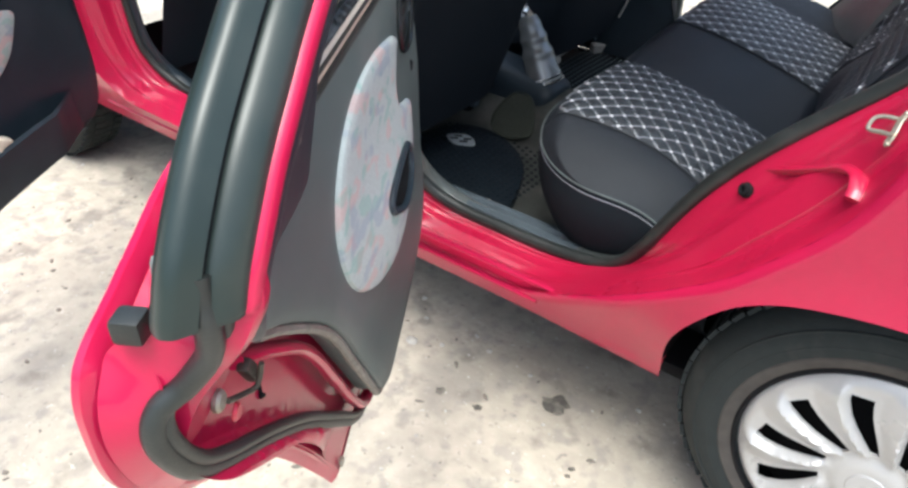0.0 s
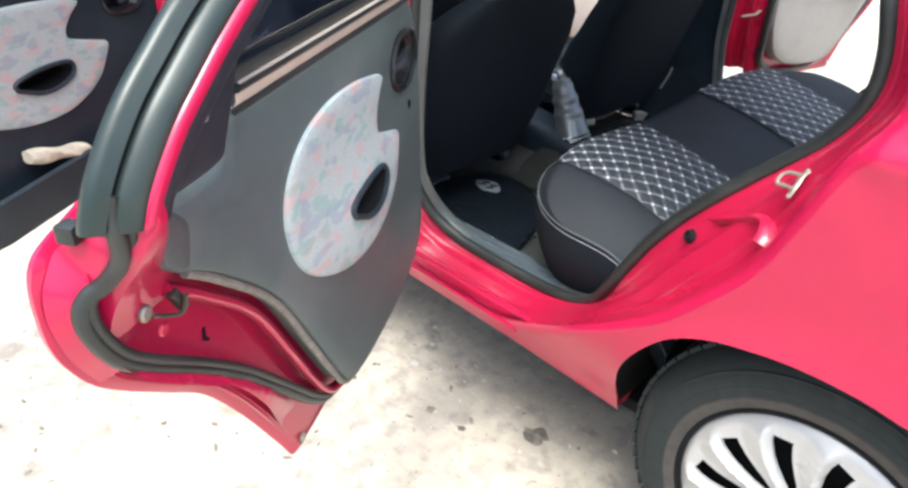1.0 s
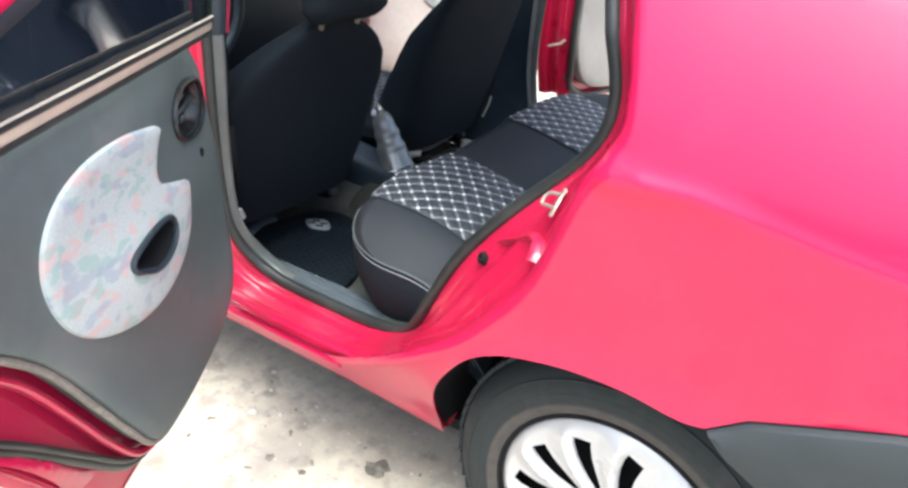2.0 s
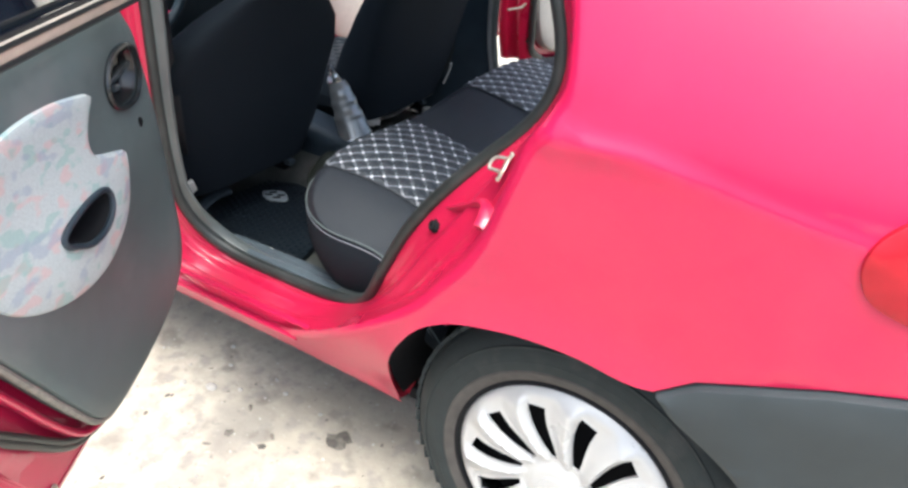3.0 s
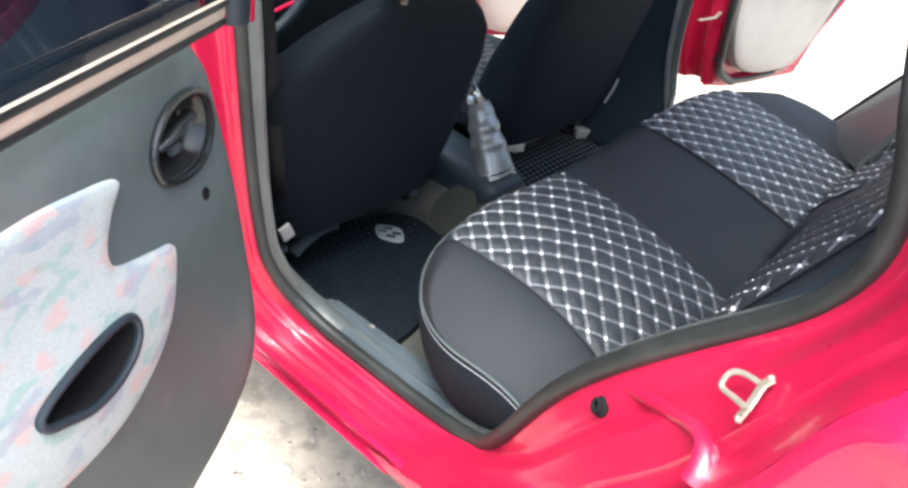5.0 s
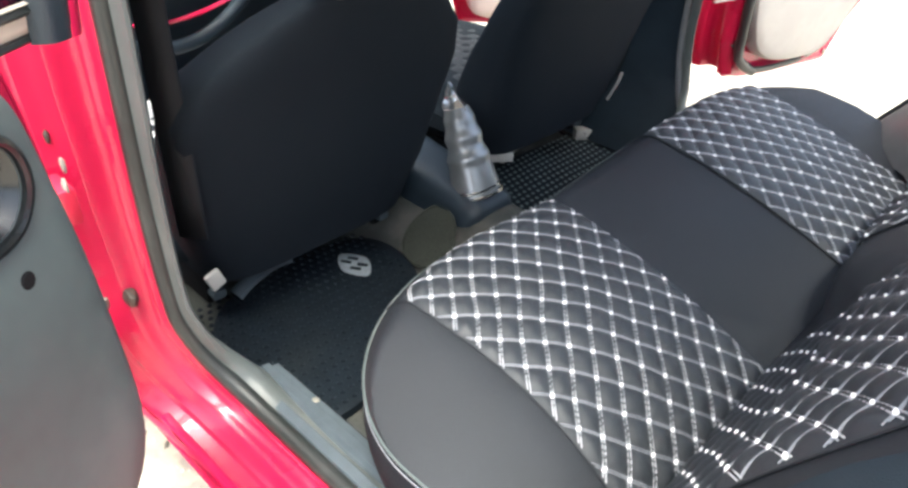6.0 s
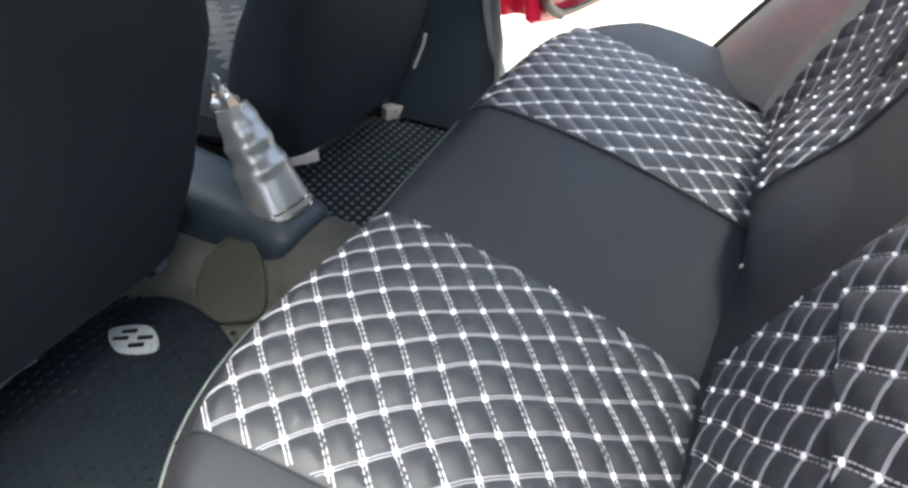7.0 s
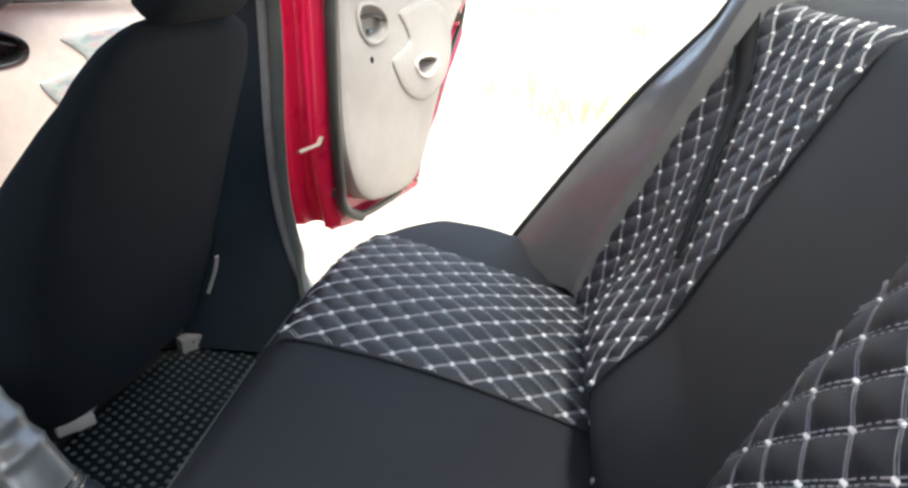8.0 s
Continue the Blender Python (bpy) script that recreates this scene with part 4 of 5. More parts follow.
        for z, ua, ub, v in smooth_line([(0.930, 0.810, 0.818, -0.028), (0.905, 0.808, 0.824, -0.032), (0.880, 0.800, 0.830, -0.024), (0.855, 0.786, 0.826, -0.008), (0.830, 0.764, 0.826, 0.010), (0.805, 0.745, 0.828, 0.022), (0.780, 0.730, 0.826, 0.030)], 4):
            root.append([at(ua - 0.004, v + 0.020, z), at(ua, v + 0.003, z), at(ua + 0.2 * (ub - ua), v, z), at(ua + 0.8 * (ub - ua), v, z), at(ub, v + 0.003, z), at(ub + 0.004, v + 0.020, z)])
        part("frame_root", loft(root), paint, ob, "red steel foot of the window frame")
        part("trim_end_cap", slab(line([(0.779, 0.832), (0.778, 0.854), (0.767, 0.878), (0.756, 0.875), (0.741, 0.857), (0.741, 0.832), (0.754, 0.812)], 4), lambda u, z, d: at(u, 0.000 + d, z), 0.03, 0.02, 0.006), pillar_trim, ob, "worn grey end cap of the trim")
        # latch: screw, rod, catch, plug
        part("latch_screw", disc(at(0.790, 0.026, 0.787), -n, 0.008, 0.005, 14), bare_metal, ob)
        part("latch_rod", tube(smooth_line([at(0.786, 0.020, 0.783), at(0.768, 0.016, 0.772), at(0.756, 0.012, 0.768), at(0.752, 0.008, 0.786)], 4), 0.0022, 8), dark_metal, ob, "bent steel latch rod")
        catch = part("latch_catch", rbox((0.011, 0.010, 0.030), (0, 0, 0), 0.003), dark_metal, ob, "dark steel latch catch")
        catch.matrix_local = Matrix.Translation(at(0.752, 0.018, 0.778)) @ Matrix.Rotation(s * a, 4, "Z") @ Matrix.Rotation(0.5, 4, "Y")
        part("rubber_plug", disc(at(0.772, 0.024, 0.757), -n, 0.007, 0.003, 12), paint_dusty, ob)
        part("drain_slot", tube([at(0.684, 0.046, 0.690), at(0.686, 0.045, 0.676), at(0.680, 0.045, 0.672)], 0.0026, 6), dark_gap, ob)
        part("corner_plug", disc(at(0.488, 0.044, 0.336), -n, 0.0075, 0.004, 14), bare_metal, ob, "small metal plug in the lower corner")
    return ob, at, board


door_rl, rl_at, rl_board = door("rear_door", (-0.806, 0.026), 58.5, False, "open red rear door with grey trim")
# panel and insert take the trim colour brightened for far-side daylight
door_rr, rr_at, rr_board = door("rear_door", (-0.877, 1.68), 78, True, "open red rear door with trim paled for daylight", trim=far_trim, handle_material=far_trim, lift=(0.06, -0.03), rise=0.09, cloth=far_trim)
hinge_rows = []
for u, v in smooth_line([(0.004, 0.030), (-0.014, 0.044), (-0.020, 0.058), (-0.012, 0.066), (0.010, 0.074), (0.014, 0.100), (0.002, 0.112), (-0.020, 0.118), (-0.026, 0.136), (-0.022, 0.150)], 3):
    hinge_rows.append([rr_at(u + 0.05 * max(0, 0.45 - z) ** 1.0 * 4 + 0.004 * math.sin(9 * z), v, z) for z in np.linspace(0.352, 1.20, 30)])
part("hinge_face", loft(hinge_rows), paint_gloss, door_rr, "pressed red steel on the hinged edge")
part("hinge_side_seal", tube(smooth_line([rr_at(0.10, 0.020, 0.350), rr_at(0.02, 0.018, 0.40), rr_at(0.002, 0.014, 0.47), rr_at(-0.006, 0.012, 0.60), rr_at(0.004, 0.012, 0.80), rr_at(0.016, 0.012, 0.92)], 6), 0.013, 10), rubber, door_rr, "black rubber seal along the hinged edge")
part("check_strap", tube([(-0.93, 1.555, 0.655), (-0.91, 1.62, 0.657), rr_at(-0.01, 0.045, 0.57)], 0.006, 8, flat=0.5), bare_metal, door_rr, "steel check strap")
door_fl, fl_at, fl_board = door("front_door", (-1.765, -0.02), 60.0, False, "open red front door with dark trim", trim=trim_dark, front=True, lift=(0.0, -0.055))
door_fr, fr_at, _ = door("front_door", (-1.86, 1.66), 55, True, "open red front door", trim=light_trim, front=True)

# storage bin along the foot of the near front door, with a rag in it
bin_rows = []
for d, z in ((-0.045, 0.375), (-0.05, 0.42), (-0.052, 0.468), (-0.046, 0.474), (-0.038, 0.466), (-0.012, 0.43)):
    bin_rows.append([fl_at(u, d * min(1, 8 * (u - 0.10) + 0.1, 8 * (0.66 - u) + 0.1), z + 0.01 * math.sin(6 * u)) for u in np.linspace(0.10, 0.66, 30)])
part("door_bin", loft(bin_rows), trim_dark, door_fl, "dark moulded storage bin")
rag_rows = []
for k in range(12):
    u = 0.325 + 0.012 * k
    rr = 0.016 + 0.003 * math.sin(k * 0.9)
    rag_rows.append([fl_at(u, -0.03 + rr * math.cos(w) * (1 + 0.2 * math.sin(3 * w + k)), 0.478 + 0.004 * k + rr * math.sin(w)) for w in np.linspace(0, 2 * math.pi, 14, endpoint=False)])
rag = part("rag", loft(rag_rows, closed=True, caps=True), cloth_rag)
tagged(rag, "crumpled beige rag stuffed in the front door bin", "rag")

# ---- fittings on the near body side ----
# rubber door stop and striker on the jamb behind the rear opening
out_ = Vector((-0.55, -0.75, 0.37)).normalized()
stop_at = Vector((-0.288, 0.109, 0.637))
stop = part("door_stop", join([disc(stop_at - out_ * 0.004, out_, 0.0115, 0.007, 18, 0.003), tube([stop_at + out_ * 0.005 + 0.0064 * (out_.orthogonal().normalized() * math.cos(w) + out_.cross(out_.orthogonal().normalized()) * math.sin(w)) for w in np.linspace(0, 2 * math.pi, 14, endpoint=False)], 0.0028, 6, True)]), dark_gap, car, "round black rubber door stop")
# striker: a wire loop that stands on a bent plate
striker = part("striker", join([tube(smooth_line([(-0.1430, 0.0550, 0.8084), (-0.1563, 0.0592, 0.8063), (-0.1654, 0.0599, 0.8021), (-0.1689, 0.0557, 0.7958), (-0.1675, 0.0508, 0.7902), (-0.1549, 0.0431, 0.7937), (-0.1409, 0.0354, 0.7965)], 4), 0.0026, 8),
                                tube(smooth_line([(-0.1367, 0.0571, 0.8168), (-0.1409, 0.0515, 0.8098), (-0.1416, 0.0445, 0.8021), (-0.1423, 0.0375, 0.7958), (-0.1444, 0.0312, 0.7853)], 4), 0.0042, 8, flat=0.5)]), bare_metal, car, "dull zinc striker loop")
for q in ((-0.1381, 0.0564, 0.8161), (-0.1437, 0.0319, 0.7867)):
    part("striker_screw", disc(q, (-0.72, -0.46, 0.51), 0.0036, 0.003, 12), bare_metal, striker)
# a pressed ridge in the jamb steel between the stop and the striker
part("jamb_ridge", tube(smooth_line([(-0.270, 0.124, 0.668), (-0.245, 0.108, 0.684), (-0.209, 0.082, 0.709), (-0.178, 0.058, 0.733), (-0.160, 0.040, 0.738), (-0.152, 0.018, 0.729), (-0.152, 0.006, 0.720)], 5), 0.017, 12, flat=0.45), paint_gloss, car).location = (0.004, 0.006, -0.003)
# bare chips and a rusty bolt on the near centre pillar
for name, at, size, mat_ in (("paint_chip", (-0.936, 0.042, 0.722), (0.006, 0.003, 0.013), worn_trim), ("paint_chip", (-0.986, 0.052, 0.763), (0.007, 0.003, 0.009), dark_metal),
                             ("paint_chip", (-0.950, 0.050, 0.742), (0.005, 0.003, 0.010), worn_trim), ("pillar_bolt", (-0.971, 0.088, 0.528), (0.018, 0.009, 0.014), dark_metal)):
    chip = bmesh.new()
    bmesh.ops.create_icosphere(chip, subdivisions=2, radius=1)
    for v in chip.verts:
        v.co *= 1 + 0.3 * noise.noise(v.co * 1.7 + Vector(at) * 40)
        v.co = Vector((v.co.x * size[0], v.co.y * size[1], v.co.z * size[2])) + Vector(at)
    part(name, chip, mat_, car, "bare chip in the paint" if name == "paint_chip" else "rusty bolt head")
# check strap and hinges on the near centre pillar
part("check_strap", rbox((0.05, 0.012, 0.016), (-0.945, 0.035, 0.545), 0.003, Matrix.Rotation(-0.9, 4, "Z")), bare_metal, car)
for z in (0.47, 0.70):
    part("hinge", join([rbox((0.05, 0.02, 0.045), (-0.955, 0.04, z), 0.005), disc((-0.965, 0.015, z - 0.028), (0, 0, 1), 0.010, 0.056, 14)]), paint_dusty, car)

# ---- cabin ----
def flat_rows(xs, ys, fn):
    return loft([[(x, y, fn(x, y)) for y in ys] for x in xs])


def floor_z(x, y):
    tunnel = 0.12 * math.exp(-((y - YC) / 0.10) ** 4)
    return 0.245 + tunnel + 0.012 * noise.noise(Vector((x * 5, y * 5, 1))) * (1 - math.exp(-((x + 0.8) / 0.3) ** 2) * 0.3)


part("floor_carpet", flat_rows(np.linspace(-2.0, -0.40, 60), np.linspace(0.15, 2 * YC - 0.15, 60), floor_z), carpet, car, "dusty grey floor carpet")
part("dashboard", loft([[(x, y, z) for y in np.linspace(0.16, 2 * YC - 0.16, 24)] for x, z in ((-1.93, 0.95), (-1.75, 0.93), (-1.62, 0.90), (-1.58, 0.84), (-1.62, 0.70), (-1.72, 0.62), (-1.80, 0.40))]), trim_dark, car, "dark moulded dashboard")
steer = part("steering_wheel", tube([(-1.47 + 0.05 * math.cos(a), 0.47 + 0.18 * math.sin(a), 0.80 + 0.175 * math.cos(a)) for a in np.linspace(0, 2 * math.pi, 40, endpoint=False)], 0.014, 10, True), trim_dark, car)
part("steering_hub", rbox((0.05, 0.15, 0.12), (-1.49, 0.47, 0.80), 0.02), trim_dark, steer)
part("steering_column", tube([(-1.50, 0.47, 0.79), (-1.62, 0.47, 0.74)], 0.035, 12), trim_dark, steer)
# red piping strip along the dash edge
part("dash_piping", tube(smooth_line([(-1.585, 0.30, 0.665), (-1.59, 0.41, 0.662), (-1.59, 0.468, 0.652), (-1.59, 0.57, 0.659), (-1.59, 0.70, 0.69)], 5), 0.005, 8), paint, car, "red piping on the dashboard")
part("rear_bulkhead", loft([[(x, y, z) for y in np.linspace(0.15, 2 * YC - 0.15, 10)] for x, z in ((-0.05, 0.29), (0.0, 0.55), (0.10, 0.93), (0.44, 0.93))]), trim_dark, car)


def cushion_block(rows_n, section):
    """A padded block lofted from closed sections."""
    return loft([section(t) for t in np.linspace(0, 1, rows_n)], closed=True, caps=True)


def rounded(cx, cz, hw, hd, power=3.5, n=28):
    """A superellipse, in the plane of two axes."""
    out = []
    for k in range(n):
        a = 2 * math.pi * k / n
        c, s_ = math.cos(a), math.sin(a)
        out.append((cx + hw * math.copysign(abs(c) ** (2 / power), c), cz + hd * math.copysign(abs(s_) ** (2 / power), s_)))
    return out


def front_seat(name, yc, label, top_z, widths, insert_material):
    s = empty(name, label, "car seat", "front seats")

    def back(t):
        # thick and wide at the hips, thinning towards a sloping shoulder, and leaning back
        z = 0.38 + (top_z - 0.38) * min(1.0, 1 - (1 - t) ** 1.5 if t > 0.5 else t * 1.2929)
        rear = float(np.interp(z, (0.38, 0.53, 0.70, 0.84, 0.92, 0.955), (-1.075, -1.030, -0.985, -0.935, -0.905, -0.915)))
        fore = float(np.interp(z, (0.38, 0.54, 0.62, 0.66, 0.76, 0.83, 0.86, 0.916, 0.955), (-1.25, -1.21, -1.17, -1.14, -1.085, -1.02, -0.99, -0.955, -0.925)))
        hw = float(np.interp(z, *widths))
        return [(0.5 * (rear + fore) + px, py, z) for py, px in rounded(yc, 0, hw, 0.5 * (rear - fore), 4.0, 40)]
    part("backrest", cushion_block(34, back), cloth_black, s, "black cloth seat back")

    def base(t):
        y = yc - 0.25 + 0.5 * t
        e = min(1.0, 10 * (t + 0.01), 10 * (1.01 - t)) ** 0.5
        return [(px, y, pz) for px, pz in rounded(-1.40, 0.432, 0.265 * (0.8 + 0.2 * e), 0.066 * e, 3.2, 30)]
    part("seat_base", cushion_block(22, base), cloth_black, s, "black cloth seat base")
    part("seat_insert", loft([[(x, y, 0.500 - 0.25 * (y - yc) ** 2 + 0.004 * math.sin(x * 90) * math.sin(y * 90)) for y in np.linspace(yc - 0.15, yc + 0.15, 40)] for x in np.linspace(-1.60, -1.24, 44)]), insert_material, s, "patterned seat panel")

    def rest(t):
        z = top_z - 0.012 + 0.19 * t
        e = min(1.0, 6 * (t + 0.02), 6 * (1.02 - t)) ** 0.5
        return [(px - 0.905 + 0.02 * t, py, z) for py, px in rounded(yc, 0, 0.125 * (0.7 + 0.3 * e), 0.05 * e, 2.6, 28)]
    head = part("headrest", cushion_block(16, rest), cloth_black, s)
    for dy in (-0.06, 0.06):
        part("headrest_post", tube([(-0.925, yc + dy, top_z - 0.03), (-0.90, yc + dy, top_z + 0.05)], 0.006, 8), bare_metal, head)
    for dy in (-0.19, 0.19):
        part("seat_rail", rbox((0.42, 0.03, 0.06), (-1.36, yc + dy, 0.335), 0.005), dark_gap, s)
        part("rail_end_cap", rbox((0.03, 0.026, 0.018), (-1.145, yc + dy, 0.330), 0.006), scuff_plastic, s)
    return s


driver_seat = front_seat("front_seat", 0.475, "black cloth front seat with reclined back", 0.893,
                         ((0.38, 0.50, 0.70, 0.765, 0.81, 0.84, 0.868, 0.885, 0.893), (0.215, 0.25, 0.265, 0.240, 0.192, 0.145, 0.085, 0.04, 0.01)), seat_weave)
passenger_seat = front_seat("front_seat", 1.165, "black cloth front seat beside the far door", 0.955,
                            ((0.38, 0.50, 0.70, 0.78, 0.84, 0.89, 0.925, 0.945, 0.955), (0.215, 0.25, 0.262, 0.250, 0.235, 0.212, 0.180, 0.135, 0.06)), cloth_plain)

# ---- rear bench: cushion and back with quilted panels ----
bench = empty("rear_seat", "dark cloth rear bench with two white-stitched quilted panels", "car seat")
CU_X0, CU_X1 = -0.762, -0.33      # front edge, crease
Y0, Y1 = 0.165, 1.455
PANELS = ((0.312, 0.655), (0.928, 1.300))


# along the bench: station, height of the front, fall towards the crease, and how late it falls
BENCH_Y = (0.165, 0.312, 0.48, 0.655, 0.928, 1.11, 1.30, 1.42, 1.455)
BENCH_Z = (0.558, 0.563, 0.566, 0.557, 0.583, 0.592, 0.587, 0.574, 0.570)
BENCH_FALL = (0.118, 0.118, 0.115, 0.115, 0.105, 0.110, 0.115, 0.100, 0.100)
BENCH_POW = (3.6, 3.6, 2.6, 1.8, 1.7, 1.5, 1.3, 2.4, 2.6)


def cushion_z(x, y):
    """Height of the cushion's top: domed pads that fall away to the crease."""
    t = (x - CU_X0) / (CU_X1 - CU_X0)
    z = float(np.interp(y, BENCH_Y, BENCH_Z)) - float(np.interp(y, BENCH_Y, BENCH_FALL)) * max(0.0, t) ** float(np.interp(y, BENCH_Y, BENCH_POW))
    fore = 0.046 * max(0.0, 1 - (x - CU_X0) / 0.065) ** 2.2            # rolls over the front edge
    side = max(0.046 * max(0.0, 1 - (y - Y0) / 0.13) ** 1.6, 0.050 * max(0.0, 1 - (Y1 - y) / 0.045) ** 1.8)      # and over the ends
    return z - max(fore, side)


ys = np.concatenate([Y0 + 0.1 * np.linspace(0, 1, 18)[:-1] ** 2, np.linspace(Y0 + 0.1, Y1 - 0.1, 70), Y1 - 0.1 * np.linspace(1, 0, 18)[1:] ** 2])


def corner(x, y):
    """Rounds the two front corners of the cushion in plan."""
    dy = min(y - Y0, Y1 - y)
    k = min(1.0, max(0.0, 1 - dy / 0.30))
    return x + 0.235 * (1 - math.sqrt(1 - k * k)) * max(0, 1 - (x - CU_X0) / 0.42)


xs = np.concatenate([np.linspace(CU_X0, CU_X0 + 0.07, 10)[:-1], np.linspace(CU_X0 + 0.07, CU_X1 + 0.03, 30)])
top = [[(corner(x, y), y, cushion_z(x, y)) for y in ys] for x in xs]
f0 = top[0]
LOW = 0.245
# one skirt runs round the near end, the front and the far end, tucked in towards the floor
rim = [r[0] for r in reversed(top)] + list(f0[1:-1]) + [r[-1] for r in top]
rim_xy = np.array([(p[0], p[1]) for p in rim])
tang = np.gradient(rim_xy, axis=0)
for _ in range(6):
    tang[1:-1] = 0.5 * tang[1:-1] + 0.25 * (tang[:-2] + tang[2:])
tang /= np.maximum(np.linalg.norm(tang, axis=1, keepdims=True), 1e-9)
inward = np.stack([-tang[:, 1], tang[:, 0]], 1)
if inward[len(rim) // 2][0] < 0:
    inward = -inward


def skirt_row(k):
    push = 0.090 * k ** 1.6 - 0.010 * math.sin(math.pi * min(1, k * 1.6))
    return [(p[0] + push * w[0], p[1] + push * w[1], LOW + (p[2] - LOW) * (1 - k)) for p, w in zip(rim, inward)]


cushion = part("cushion", loft(top), cloth_plain, bench, "plain dark cloth cushion")
part("cushion_skirt", loft([skirt_row(k) for k in np.linspace(0, 1, 14)]), cloth_black, cushion, "black cloth side of the cushion")


def back_point(y, s, d=0.0):
    """The backrest's face: s runs up from the crease."""
    bulge = 0.012 * max(0.0, math.sin(math.pi * min(1, max(0, s) / 0.6))) ** 0.8
    a = radians(62)
    x, z = CU_X1 - 0.005 + s * math.cos(a), 0.470 + s * math.sin(a)
    nx, nz = -math.sin(a), math.cos(a)
    dy = min(y - Y0, Y1 - y)
    bulge -= (0.07 if y < YC else 0.03) * max(0.0, 1 - dy / 0.10) ** 2
    bulge += 0.038 * ease((y - 1.19) / 0.16)                          # fuller beside the far side trim
    bulge += 0.030 * ease((y - 0.70) / 0.14) * ease((s - 0.01) / 0.05) * (1 - ease((s - 0.06) / 0.14)) * (1 - ease((y - 1.1) / 0.15))
    bulge += 0.016 * (ease((s - 0.185) / 0.018) - 0.35 * ease((s - 0.21) / 0.2)) * (1 - ease((y - 0.60) / 0.06))      # a fold across the near pad
    bulge -= 0.05 * max(0, (s - 0.52) / 0.06) ** 2 if s > 0.52 else 0
    return Vector((x + nx * (bulge + d), y, z + nz * (bulge + d)))


ss = np.concatenate([np.linspace(-0.04, 0.5, 60), np.linspace(0.5, 0.60, 12)[1:]])
back_rows = [[back_point(y, s_) for y in ys] for s_ in ss]
back_rows.append([(p[0] + 0.10, p[1], p[2] - 0.01) for p in back_rows[-1]])
backrest = part("backrest", loft(back_rows), cloth_plain, bench, "plain dark cloth backrest")

PITCH_A, PITCH_B = Vector((0.0225, 0.0215)), Vector((-0.0255, 0.0265))


def quilt(spot, a0, a1, b0, b1, parent, origin, pitch_a=PITCH_A, pitch_b=PITCH_B, knot=0.0033, cross=None):
    """A quilted panel over an area (a, b), with two families of double stitched lines and a knot at each crossing."""
    m = Matrix(((pitch_a.x, pitch_b.x), (pitch_a.y, pitch_b.y)))
    inv = m.inverted()
    na, nb = int((a1 - a0) / 0.0045), int((b1 - b0) / 0.0045)

    def drift(a, b):
        # the cloth is pulled a little out of line, as sewn covers are
        return Vector((noise.noise(Vector((a * 13, b * 13, 1.7))), noise.noise(Vector((a * 13, b * 13, 8.3))))) * 0.0042

    def puff(a, b):
        q = inv @ (Vector((a, b)) - drift(a, b) - origin)
        edge = min(1.0, (a - a0) / 0.012, (a1 - a) / 0.012, (b - b0) / 0.012, (b1 - b) / 0.012)
        return 0.0065 * max(0.0, edge) * (abs(math.sin(math.pi * q.x)) * abs(math.sin(math.pi * q.y))) ** 0.5
    rows = [[spot(a, b, 0.003 + puff(a, b)) for b in np.linspace(b0, b1, nb)] for a in np.linspace(a0, a1, na)]
    panel = part("quilted_panel", loft(rows), cloth_quilt, parent, "quilted cloth panel")
    lines, faint, knots = [], [], []
    corners = [inv @ (Vector(c) - origin) for c in ((a0, b0), (a1, b0), (a0, b1), (a1, b1))]
    for axis in (0, 1):
        lo, hi = min(c[axis] for c in corners), max(c[axis] for c in corners)
        other = 1 - axis
        olo, ohi = min(c[other] for c in corners), max(c[other] for c in corners)
        for k in range(math.ceil(lo), math.floor(hi) + 1):
            for shift in ((-0.06, 0.06) if axis == 0 else (-0.025, 0.045)):
                run_ = []
                for t in np.arange(olo, ohi, 0.125):
                    q = [0, 0]
                    q[axis], q[other] = k + shift, t
                    p = m @ Vector(q) + origin
                    p += drift(p.x, p.y)
                    if a0 < p.x < a1 and b0 < p.y < b1:
                        dip = 0.0012 * abs(math.sin(math.pi * t))
                        run_.append(spot(p.x, p.y, 0.0042 + dip))
                if len(run_) > 2:
                    (lines if axis == 0 else faint).append(tube(run_, 0.0009 if axis == 0 else 0.00075, 4))
    c0, c1 = [min(c[k] for c in corners) for k in (0, 1)], [max(c[k] for c in corners) for k in (0, 1)]
    for i in range(math.ceil(c0[0]), math.floor(c1[0]) + 1):
        for j in range(math.ceil(c0[1]), math.floor(c1[1]) + 1):
            p = m @ Vector((i, j)) + origin
            p += drift(p.x, p.y)
            if a0 + 0.004 < p.x < a1 - 0.004 and b0 + 0.004 < p.y < b1 - 0.004:
                c = spot(p.x, p.y, 0.0048)
                k = bmesh.new()
                bmesh.ops.create_icosphere(k, subdivisions=1, radius=knot + 0.0007 * noise.noise(Vector((i * 1.7, j * 2.3, 0.5))))
                bmesh.ops.scale(k, vec=(0.85, 1.25, 0.6), verts=k.verts)
                bmesh.ops.translate(k, vec=c, verts=k.verts)
                knots.append(k)
    st = part("stitching", join(lines), thread_mid, panel, "double white stitching")
    tagged(st, kind="stuff")
    tagged(part("cross_stitching", join(faint), cross or thread_dim, panel, "double grey stitching"), kind="stuff")
    kn = part("stitch_dot", join(knots), thread, panel, "white thread knots")
    tagged(kn, kind="stuff")
    return panel


def on_cushion(a, b, d):
    return Vector((corner(a, b), b, cushion_z(a, b) + d))


